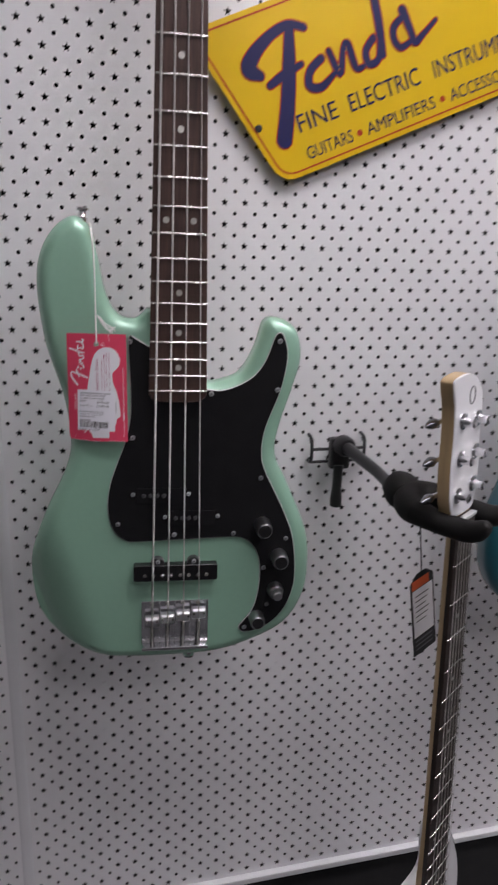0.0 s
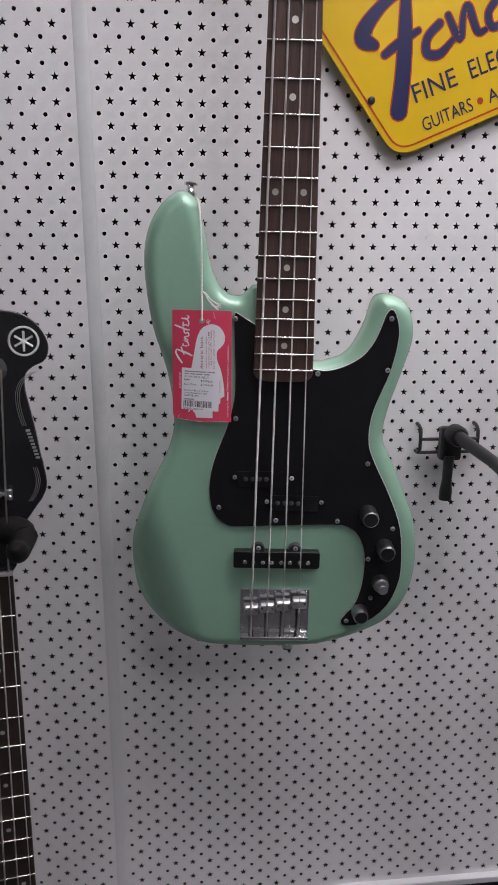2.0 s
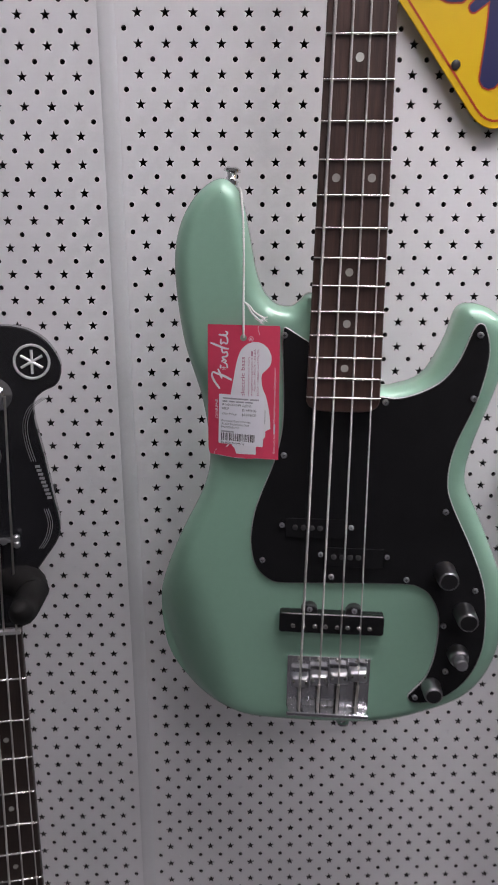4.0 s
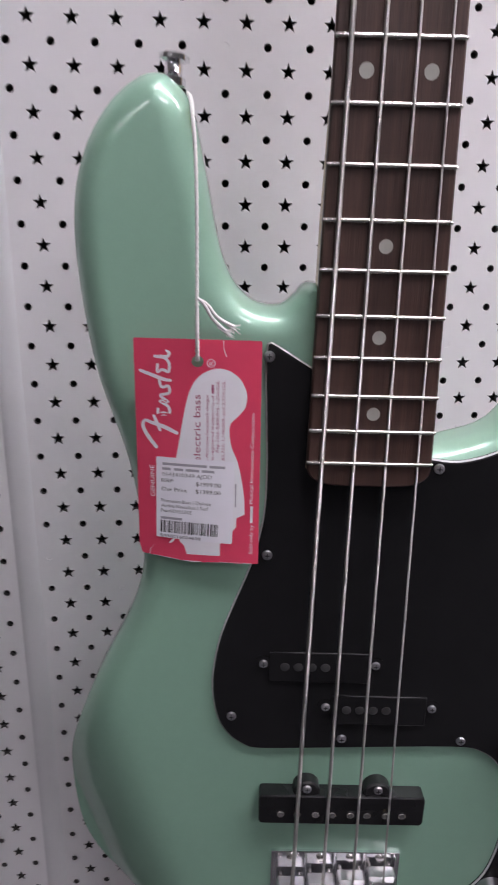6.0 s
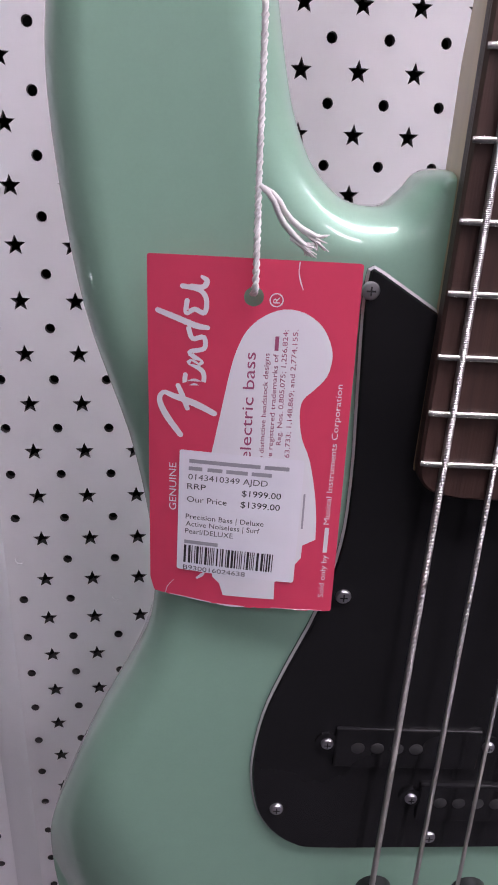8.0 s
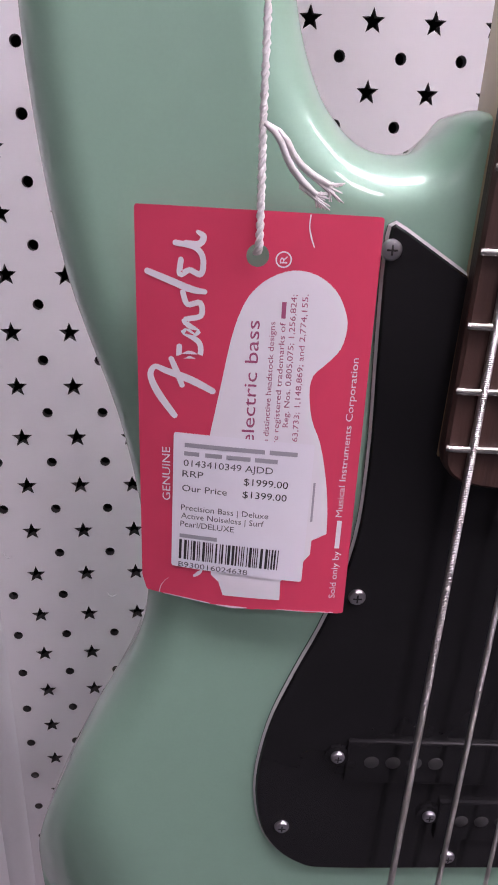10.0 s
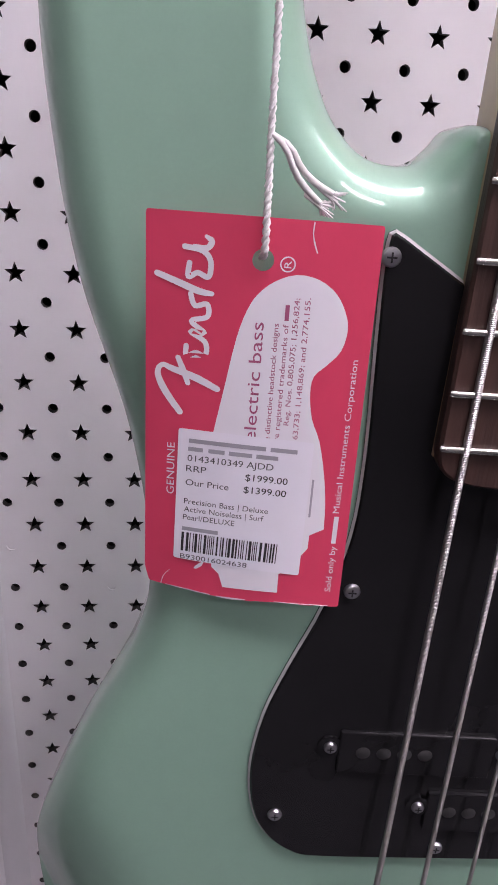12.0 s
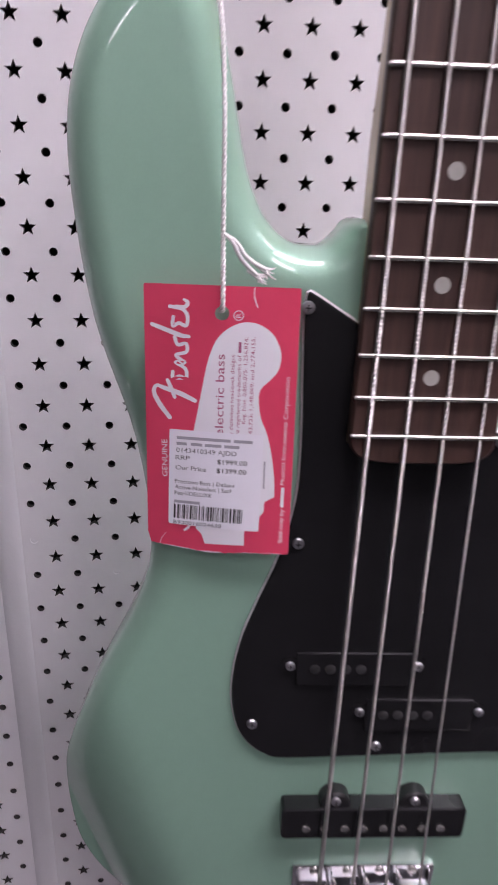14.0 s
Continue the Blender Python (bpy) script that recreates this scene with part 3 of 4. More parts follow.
# The green bass
BASS = pose(0.0212, -0.1385, 0.9805, 0, 0, -5) @ pose(0, 0, 0, 0, 0.8, 0)
bass = thing("bass_guitar", BASS, "surf green bass guitar with black pickguard, hung on the display board", "bass guitar", "hanging instruments")
body_of(bass, M_GREEN, "pearly surf green body")
arc = curve_through([(a / 1000, b / 1000) for a, b in GUARD], 4, closed=False)
guard_loop = np.array([*arc, (-0.0513, 0.3285), (-0.0495, 0.3295), (-0.0465, 0.3280), (-0.0310, 0.3185), (-0.0275, 0.316), (-0.0275, 0.268), (0.0295, 0.268), (0.0295, 0.2735)])
bm = slab(guard_loop, [(0, 0.0), (0, -0.0008), (0.0008, -0.0016), (0.0014, -0.0025)], slots=[0, 1, 0], smooth=False)
me = bpy.data.meshes.new("pickguard")
bm.to_mesh(me)
bm.free()
me.materials.append(M_GUARD), me.materials.append(M_PLY)
guard = part("pickguard", me, None, bass, "glossy black pickguard with a thin white edge line")
for sx, sz in ((-65, 118), (66, 104), (95, 171), (109, 273), (109, 326), (-48, 218.5), (36.4, 268), (128, 96), (103, 59), (109, 11), (83, -19), (-50.2, 322.6), (-2, 104)):
    screw(guard, sx / 1000, -0.0025, sz / 1000)
on_body = set(bass.children)
neck_parts(bass, M_MAPLE, M_ROSEWOOD, 20, -0.0095, (M_INLAY, M_INLAYW))
neck_side = set(bass.children) - on_body
strings(bass, 4, -0.0160, 0.0020, 0.027, 0.0155, (0.00122, 0.00098, 0.0008, 0.0006))
for x0, x1, zc in ((-0.045, 0.0105, 0.1535), (-0.0095, 0.044, 0.1262)):
    pk = part("split_pickup", box(x0, x1, -0.0042, -0.002, zc - 0.0115, zc + 0.0074, 0.0007, 2), M_GUARD, bass, "black split pickup cover")
    for k in range(4):
        part("pole_piece", lathe([(0.0026, 0), (0.0026, 0.0003), (0.0023, 0.0005)], (x0 + 0.0088 + 0.0074 * k, -0.0041, zc - 0.0016), n=16), M_POLE, pk)
    for ex, ez in ((x0 - 0.003, zc), (x1 + 0.003, zc)):
        screw(pk, ex, -0.0036, ez, 0.0024)
        part("ear", lathe([(0.0045, 0), (0.0045, 0.0012)], (ex, -0.0024, ez), n=14), M_GUARD, pk)
ears = round_poly([(-0.048, 0.0490), (0.048, 0.0490), (0.048, 0.0690), (-0.048, 0.0690)], 0.003)
jp = part("bridge_pickup", slab(ears, [(0, 0.001), (0, -0.0088), (0.0006, -0.0096)]), M_GUARD, bass, "black bar pickup")
for ex in (-0.0205, 0.0205):
    part("ear", lathe([(0.0078, -0.001), (0.0078, 0.0066), (0.0068, 0.0076)], (ex, 0, 0.0695), n=20), M_BLACKPLASTIC, jp)
    screw(jp, ex, -0.0076, 0.0728, 0.0026)
for k in range(4):
    for d in (-0.0048, 0.0048):
        part("pole_piece", lathe([(0.0022, 0), (0.0022, 0.0006), (0.0018, 0.0009)], (-0.0305 + 0.0203 * k + d, -0.0097, 0.0565), n=12), M_NICKEL, jp)
br = part("bridge", box(-0.0392, 0.0392, -0.0022, 0.0002, -0.040, 0.020, 0.0006), M_CHROME, bass, "shiny chrome bridge plate with four saddles")
part("back_lip", box(-0.0392, 0.0392, -0.0135, -0.0018, -0.0395, -0.0345, 0.0016, 3), M_CHROME, br)
for k in range(4):
    x = -0.027 + 0.018 * k
    off = -0.0045 + 0.0030 * k
    part("saddle", slab(round_poly([(x - 0.0083, off - 0.003), (x + 0.0083, off - 0.003), (x + 0.0083, off + 0.009), (x - 0.0083, off + 0.009)], 0.002), [(0, -0.0055), (0, -0.0125), (0.002, -0.0145)]), M_KNOB, br)
    part("saddle_screw", tube([(x, -0.0075, -0.037), (x, -0.0085, off - 0.002)], 0.0019, 10), M_NICKEL, br)
    for d in (-0.0058, 0.0058):
        part("height_screw", tube([(x + d, -0.0022, off + 0.005), (x + d, -0.0168, off + 0.005)], 0.0015, 8), M_NICKEL, br)
    part("string_end", tube([(x, -0.0165, 0.0), (x, -0.0130, -0.012), (x, -0.0095, -0.030), (x, -0.0085, -0.041)], 0.0013, 8), M_STEEL, br)
    part("spring", tube([(x + 0.0022 * math.cos(q * 1.1), -0.0078 + 0.0022 * math.sin(q * 1.1), -0.035 + (off + 0.031) * q / 70) for q in range(71)], 0.0005, 5), M_DARKPOLE, br)
    part("plate_screw", lathe([(0.0028, 0), (0.0028, 0.0008), (0.0016, 0.0014)], (x, -0.0022, 0.0160), n=12), M_NICKEL, br)
    part("side_rail", box(x + 0.0086, x + 0.0094, -0.0048, -0.0020, -0.034, 0.018, 0.0002), M_CHROME, br)
for kx, kz, r, tall in ((99, 114, 0.0096, 0.021), (120, 74, 0.0096, 0.020), (118, 31, 0.0092, 0.012), (97, -6, 0.0090, 0.016)):
    px, pz = kx / 1000, kz / 1000
    kn = part("control_knob", lathe([(r * 1.03, 0), (r, 0.0015), (r * 0.96, tall - 0.003), (r * 0.90, tall - 0.0008), (r * 0.80, tall)], (px, -0.0025, pz), n=32), M_KNOBDARK, bass, "domed chrome control knob")
    if tall < 0.013:
        part("upper_knob", lathe([(r * 0.62, 0), (r * 0.60, 0.008), (r * 0.50, 0.0088)], (px, -0.0025 - tall, pz), n=24), M_KNOB, kn)
    else:
        part("knob_top", lathe([(r * 0.78, 0), (r * 0.76, 0.0003)], (px, -0.0025 - tall, pz), n=24), M_DARKPOLE, kn)
for ax, az, dx, dz in ((-0.097, 0.445, 0.1, 1), (0.018, -0.0585, 0, -1)):
    d = Vector((dx, 0, dz)).normalized()
    p = Vector((ax, 0.017, az))
    part("strap_button", tube([p - d * 0.004, p - d * 0.001, p, p + d * 0.005, p + d * 0.006, p + d * 0.008, p + d * 0.009], [0.006, 0.006, 0.0042, 0.0038, 0.0068, 0.0068, 0.0045], 18), M_CHROME, bass, "chrome strap button")
HEAD = [(-20, 2), (-24, 22), (-38, 40), (-45, 70), (-46, 130), (-42, 180), (-26, 205), (2, 212), (24, 203), (33, 188), (26, 176), (20, 160), (26, 110), (30, 70), (27, 35), (20, 2)]
headstock(bass, HEAD, -0.003, 0.014, M_MAPLE, M_MAPLE, "maple headstock")
for k in range(4):
    tuner(bass, -0.022 + 0.004 * k, -0.003, SCALE + 0.055 + 0.04 * k, -1)
neck_side |= {ob for ob in bass.children if ob.name.startswith(("headstock", "tuning_machine"))}
# the bolted neck leans back a little from the body
LEAN = pose(0.0001, 0, 0.27, -1.4, 0, 0) @ pose(0, 0, -0.27)
for ob in neck_side:
    ob.matrix_basis = LEAN @ ob.matrix_basis
wall_hanger(0.036, 1.885, 0.0345, -0.128, 1.832, -5, "black padded guitar hanger hooked into the board", 0.024)

# The black bass beside it
BLACK = pose(-0.3165, -0.138, 0.1665, 0, 0, 10) @ pose(0, 0, 0, 0, 1.9, 0)
black = thing("bass_guitar", BLACK, "black bass guitar with emblem on its headstock, hung on the board", "bass guitar", "hanging instruments")
neck_parts(black, M_DARKWOOD, M_DARKWOOD, 21, -0.0085, (M_INLAY, M_INLAY), 0.0027)
strings(black, 4, -0.0165, -0.0105, 0.028, 0.0165, (0.00135, 0.0011, 0.0009, 0.0007))
BHEAD = [(21, 2), (30, 45), (45, 69), (58, 88), (62, 104), (58, 133), (54, 165), (50.5, 187), (48, 205), (50, 219), (58, 227), (68, 232), (73, 239), (74, 250), (69, 262), (60, 273),
         (46, 280.5), (28, 283), (8, 282), (-14, 274), (-29, 255), (-37, 220), (-39, 150), (-37, 80), (-31, 40), (-21, 2)]
BHEAD = [(x - 8 * min(z / 240, 1.0) ** 1.5 * (x > 0), z) for x, z in BHEAD]
bh = headstock(black, BHEAD, -0.0035, 0.014, M_BLACKPAINT, M_BLACKPAINT, "glossy black headstock")
for k, (x, z) in enumerate(((11, 225), (-1, 171), (-22, 117), (-30, 70))):
    tuner(black, x / 1000, -0.0035, SCALE + z / 1000, -1, 0.0085, reach=0.045)
for k, (x, z, xn) in enumerate(((13, 225, 16.5), (1, 171, 5.5), (-20, 117, -5.5), (-28, 70, -16.5))):
    part("string_end", tube([((x + 7) / 1000, -0.012, SCALE + z / 1000), (xn / 1000, -0.0105, SCALE)], 0.001, 8), M_STEEL, black)
tree = part("string_tree", box(0.000, 0.0225, -0.0105, -0.0035, SCALE + 0.0915, SCALE + 0.0945, 0.001), M_KNOB, black)
for x in (0.0005, 0.022):
    part("barrel", lathe([(0.0020, -0.006), (0.0030, -0.005), (0.0030, -0.001), (0.0022, 0), (0.0030, 0.001), (0.0030, 0.005), (0.0020, 0.006)], (x, -0.0105, SCALE + 0.093), axis="z", n=14), M_KNOB, tree)
part("tree_screw", lathe([(0.0034, 0), (0.0034, 0.001), (0.0018, 0.0016)], (0.0112, -0.0105, SCALE + 0.0935), n=14), M_KNOB, tree)
ring = [(0.0425 + 0.0142 * math.cos(a), SCALE + 0.253 + 0.0142 * math.sin(a)) for a in np.linspace(0, 2 * math.pi, 33)]
part("emblem", tube([(x, -0.0037, z) for x, z in ring], 0.0012, 6), M_EMBLEM, bh, "silver ring emblem with crossed bars")
for k in range(3):
    a = math.pi / 2 + k * math.pi / 3
    part("emblem_bar", tube([(0.0425 + 0.0102 * math.cos(a + q), -0.0037, SCALE + 0.253 + 0.0102 * math.sin(a + q)) for q in (0, math.pi)], 0.0013, 6), M_EMBLEM, bh)
inner = [(x / 1000, z / 1000) for x, z in ((50, 222), (38, 213), (32.5, 198), (34, 180), (38, 165))]
outer = [(x / 1000, z / 1000) for x, z in ((50, 120), (53, 106), (50, 92), (44, 82))]
for line in (inner, outer):
    for d in (0.0, 0.0019, 0.0038):
        part("pinstripe", tube([(x + (0.0035 if line is inner else 0.0) - d, -0.0036, SCALE + z) for x, z in curve_through(line, 5, closed=False)], 0.0003, 5), M_STRIPE, bh, "thin silver pinstripe")
for k in range(9):
    z = 0.159 - 0.0037 * k
    part("emblem_bar", box(0.0405 + 0.0011 * k, 0.0448 + 0.0011 * k, -0.0039, -0.0034, SCALE + z, SCALE + z + 0.0024), M_STRIPE, bh)
body_of(black, M_BLACKPAINT, "black lacquered body", scale=0.85, contour=False)
wall_hanger(-0.300, 1.104, -0.2860, -0.1435, 1.076, 0, "black padded guitar hanger hooked into the board", 0.026)

# The white guitar, turned sideways on its swivel arm
GUITAR = pose(0.311, -0.250, 1.130) @ pose(0, 0, 0, 0, -2.4, 0) @ pose(0, 0, 0, 0, 0, 34) @ pose(0, 0, -SCALE)
guitar = thing("electric_guitar", GUITAR, "white electric guitar with maple neck, turned sideways on its hanger", "electric guitar", "hanging instruments")
neck_parts(guitar, M_MAPLE, M_DARKWOOD, 21, -0.0085, (M_INLAY, M_INLAY), 0.0027, back=0.008, swell=0.0)
strings(guitar, 6, -0.0165, -0.0105, 0.026, 0.0165, (0.0007, 0.0006, 0.0005, 0.0004, 0.0004, 0.0003))
GHEAD = [(-20, 6), (-25, 12), (-31, 30), (-33, 60), (-32, 95), (-34, 125), (-40, 146), (-39, 155), (-22, 158), (-4, 157), (12, 150), (24, 138), (28, 122), (28, 90), (31, 50), (28, 22), (20, 6)]
gh = headstock(guitar, GHEAD, -0.004, 0.015, M_WHITEPAINT, M_MAPLE, "white faced headstock with maple edges")
for k in range(3):
    tuner(guitar, -0.016, -0.004, SCALE + 0.030 + 0.040 * k, -1, 0.0052, reach=0.022)
    tuner(guitar, 0.017, -0.004, SCALE + 0.035 + 0.036 * k, 1, 0.0052, reach=0.022)
part("emblem", tube([(0.002 + 0.006 * math.cos(a), -0.0042, SCALE + 0.134 + 0.009 * math.sin(a)) for a in np.linspace(0, 2 * math.pi, 21)], 0.0006, 6), M_GREYINK, gh)
GBODY = [(-30, 330), (-60, 338), (-95, 322), (-118, 285), (-118, 240), (-104, 190), (-120, 140), (-150, 85), (-160, 20), (-140, -45), (-85, -85), (0, -98), (85, -85), (140, -45), (160, 20), (150, 85),
         (112, 150), (96, 200), (98, 260), (92, 320), (72, 375), (54, 402), (41, 400), (38, 370), (34, 330)]
gl = curve_through([(a / 1000, b / 1000) for a, b in GBODY], 5)
part("body", slab(gl, [(0.008, 0.040), (0.002, 0.038), (0, 0.032), (0, 0.010), (0.002, 0.004), (0.008, 0.0)]), M_WHITEPAINT, guitar, "white lacquered body")
wall_hanger(0.262, 1.135, 0.312, -0.240, 1.131, 33, "black padded guitar hanger hooked into the board", 0.020, 1.0, 0.030, 0.021)

# The teal guitar further along
TEAL = pose(0.600, -0.135, 0.985)
teal = thing("electric_guitar", TEAL, "teal electric guitar hung on the display board", "electric guitar", "hanging instruments")
body_of(teal, M_TEAL, "dark teal lacquered body", contour=False)
neck_parts(teal, M_MAPLE, M_DARKWOOD, 21, -0.0085, (M_INLAY, M_INLAY), 0.0027)
headstock(teal, HEAD, -0.003, 0.014, M_TEAL, M_MAPLE)
wall_hanger(0.602, 1.885, 0.600, -0.1265, 1.837, 0, "black padded guitar hanger hooked into the board", 0.024)

# ---- the yellow sign ----
SIGN_L = 0.40
sign = thing("sign", pose(0.1705, -0.011, 1.4788, 0, -22.9, 0) @ Matrix.Diagonal((1.021, 1.0, 1.021, 1.0)), "yellow enamel sign with navy lettering, screwed to the board", "sign")
edge = round_poly([(-0.002, -0.0045), (SIGN_L, -0.0045), (SIGN_L + 0.049, 0.179), (-0.051, 0.179)], 0.024)
plate = part("sign_plate", slab(edge, [(0, 0.0012), (0, 0.0002), (0.0006, 0.0)], smooth=False), M_YELLOW, sign)


def stick(name, shape2d, y, material, parent, label=""):
    v, f = shape2d
    return part(name, mesh_of(name, [(a, y, b) for a, b in v], f, material), None, parent, label)


out_l, in_l = inset(anticlockwise(edge), 0.0055), inset(anticlockwise(edge), 0.0075)
n = len(out_l)
stick("border_line", ([*map(tuple, out_l), *map(tuple, in_l)], [(k, (k + 1) % n, n + (k + 1) % n, n + k) for k in range(n)]), -0.0004, M_SIGNRED, plate, "thin red border line")
LOGO = [([(0.008, 0.112), (-0.002, 0.122), (0.008, 0.134), (0.034, 0.146), (0.060, 0.150), (0.078, 0.142)], [0.012, 0.022, 0.018, 0.013, 0.011, 0.009]),
        ([(0.012, 0.040), (0.030, 0.074), (0.046, 0.110), (0.060, 0.146)], [0.022, 0.020, 0.018, 0.012]),
        ([(0.016, 0.099), (0.036, 0.104), (0.062, 0.108)], [0.009, 0.011, 0.007]),
        ([(0.088, 0.106), (0.070, 0.098), (0.064, 0.084), (0.078, 0.078), (0.098, 0.086)], [0.010, 0.010, 0.011, 0.010, 0.006]),
        ([(0.100, 0.110), (0.106, 0.084), (0.118, 0.106), (0.126, 0.110), (0.128, 0.084), (0.138, 0.082)], [0.008, 0.009, 0.007, 0.009, 0.009, 0.006]),
        ([(0.160, 0.106), (0.146, 0.096), (0.146, 0.082), (0.160, 0.084), (0.170, 0.106)], [0.009, 0.009, 0.010, 0.008, 0.008]),
        ([(0.166, 0.086), (0.172, 0.120), (0.176, 0.160), (0.178, 0.170)], [0.010, 0.011, 0.010, 0.006]),
        ([(0.200, 0.114), (0.189, 0.108), (0.186, 0.096), (0.192, 0.086), (0.206, 0.088)], [0.008, 0.009, 0.009, 0.009, 0.006]),
        ([(0.206, 0.122), (0.210, 0.098), (0.212, 0.086), (0.224, 0.090), (0.246, 0.100)], [0.012, 0.009, 0.010, 0.007, 0.005])]
for k, (pts, w) in enumerate(LOGO):
    pts = [(0.006 + 0.93 * a, b) for a, b in pts]
    w = [q * 0.82 for q in w]
    stick("logo_rim", flat([ribbon(pts, [q + 0.003 for q in w])]), -0.0004 - 0.00001 * k, M_SIGNRED, plate)
    stick("logo_stroke", flat([ribbon(pts, w)]), -0.0007 - 0.00001 * k, M_NAVY, plate)
for words, x0, x1 in (("FINE", 0.038, 0.089), ("ELECTRIC", 0.105, 0.198), ("INSTRUMENTS", 0.217, 0.350)):
    stick("lettering", lettering(words, x0, x1, 0.041, 0.020), -0.0006, M_NAVY, plate, "navy capital lettering")
for words, x0, x1 in (("GUITARS", 0.038, 0.098), ("AMPLIFIERS", 0.117, 0.209), ("ACCESSORIES", 0.230, 0.330)):
    stick("lettering", lettering(words, x0, x1, 0.010, 0.0145), -0.0006, M_NAVY, plate, "narrow navy capital lettering")
for x in (0.1075, 0.2195):
    stick("bullet", flat([[(x + 0.0036 * math.cos(a), 0.0165 + 0.0036 * math.sin(a)) for a in np.linspace(0, 2 * math.pi, 17)[:-1]]]), -0.0006, M_SIGNRED, plate)
for x, z in ((-0.008, 0.062), (SIGN_L + 0.008, 0.062)):
    part("sign_screw", lathe([(0.0016, -0.013), (0.0016, 0), (0.0042, 0.0001), (0.0042, 0.0012), (0.002, 0.002)], (x, 0, z), n=16), M_WIRE, sign, "black fixing screw")

# ---- the red tag on the green bass ----
tag = thing("hang_tag", pose(-0.088, -0.143, 1.3135, 0, 0.8, 0), "crimson cardboard hang tag with white price sticker, tied to the bass", "price tag", "price tags")
CARD_W, CARD_H = 0.060, 0.115


def on_card(a, b, lift=0.0):
    """A place on the bent card: a across from its left edge, b up from its top edge (negative), in metres."""
    u, v = a / CARD_W, -b / CARD_H
    y = 0.002 * (1 - u) * (1 - v) + 0.013 * max(1 - u, 0.0) ** 1.6 * v + 0.0015 * u * v + 0.0012 * math.sin(math.pi * v) * (1 - u)
    return (a + 0.0004 * v, y - lift, b)


def card_mesh(name, shape2d, lift, material, parent, label="", solid=0.0):
    v, f = shape2d
    pts = [on_card(a, b, lift) for a, b in v]
    if solid:
        k = len(v)
        pts += [on_card(a, b, lift - solid) for a, b in v]
        f = [*f, *[tuple(k + i for i in reversed(g)) for g in f]]
    return part(name, mesh_of(name, pts, f, material, smooth=bool(solid)), None, parent, label)


def densify(loop, step=0.003):
    out = []
    for a, b in zip(loop, [*loop[1:], loop[0]]):
        k = max(1, int(np.hypot(b[0] - a[0], b[1] - a[1]) / step))
        out += [(a[0] + (b[0] - a[0]) * i / k, a[1] + (b[1] - a[1]) * i / k) for i in range(k)]
    return out


def card_grid():
    """The card as a grid of small faces with a round hole near its top."""
    from mathutils.geometry import delaunay_2d_cdt
    rng = random.Random(3)
    edge = densify([tuple(p) for p in round_poly([(0, 0), (-0.0005, -0.108), (0.0008, -0.1133), (0.0054, -0.1139), (0.0257, -0.1160), (0.043, -0.1154), (0.0602, -0.1158), (0.0593, -0.0008)], 0.0008, 3)], 0.0015)
    edge = [(a, b + (rng.uniform(-0.00022, 0.00022) if b < -0.113 else 0.0)) for a, b in edge]
    hole = np.array([(0.0294 + 0.0028 * math.cos(q), -0.0108 + 0.0028 * math.sin(q)) for q in np.linspace(0, 2 * math.pi, 25)[:-1]])
    extra = [(0.004 * i + 0.002, -0.005 * j - 0.002) for i in range(15) for j in range(23)]
    pts = [Vector(p) for p in [*edge, *hole, *extra]]
    n, h = len(edge), len(hole)
    es = [(k, (k + 1) % n) for k in range(n)] + [(n + k, n + (k + 1) % h) for k in range(h)]
    v, _, f, _, _, _ = delaunay_2d_cdt(pts, es, [], 1, 1e-6)
    keep = [g for g in f if (sum((v[k] for k in g), Vector((0, 0))) / 3 - Vector((0.0294, -0.0108))).length > 0.0026]
    return [tuple(q) for q in v], keep


card = card_mesh("card", card_grid(), 0, M_RED, tag, "bent crimson card", 0.0005)
WHITE = [(18.6, -60.6), (21.1, -46.5), (23.7, -31.8), (26, -24.1), (28.6, -19.5), (32.7, -16), (38.2, -14), (44.1, -14.9), (49.1, -18.4), (52, -23.4), (52.9, -27.9), (51.8, -33.3), (48.5, -37.4), (45.3, -40.8),
         (44.7, -45.7), (45.9, -53.1), (48.7, -59.9), (51.1, -70.4), (52.4, -80), (52.8, -88.1), (48.7, -90.4), (48.6, -95.1), (46.8, -97.7), (45.4, -101.4), (40.6, -104.9), (40.7, -111.7), (23.8, -111.8), (22.4, -107.1), (20.1, -104.8)]


def fine_fill(loop, step=0.004):
    """A filled outline cut into small faces, so that it follows the card's bend."""
    from mathutils.geometry import delaunay_2d_cdt
    n = len(loop)
    lo, hi = np.min(loop, 0), np.max(loop, 0)
    pts = [Vector(p) for p in loop] + [Vector((x, y)) for x in np.arange(lo[0], hi[0], step) for y in np.arange(lo[1], hi[1], step)]
    v, _, f, _, _, _ = delaunay_2d_cdt(pts, [(k, (k + 1) % n) for k in range(n)], [], 1, 1e-6)
    return [tuple(q) for q in v], f


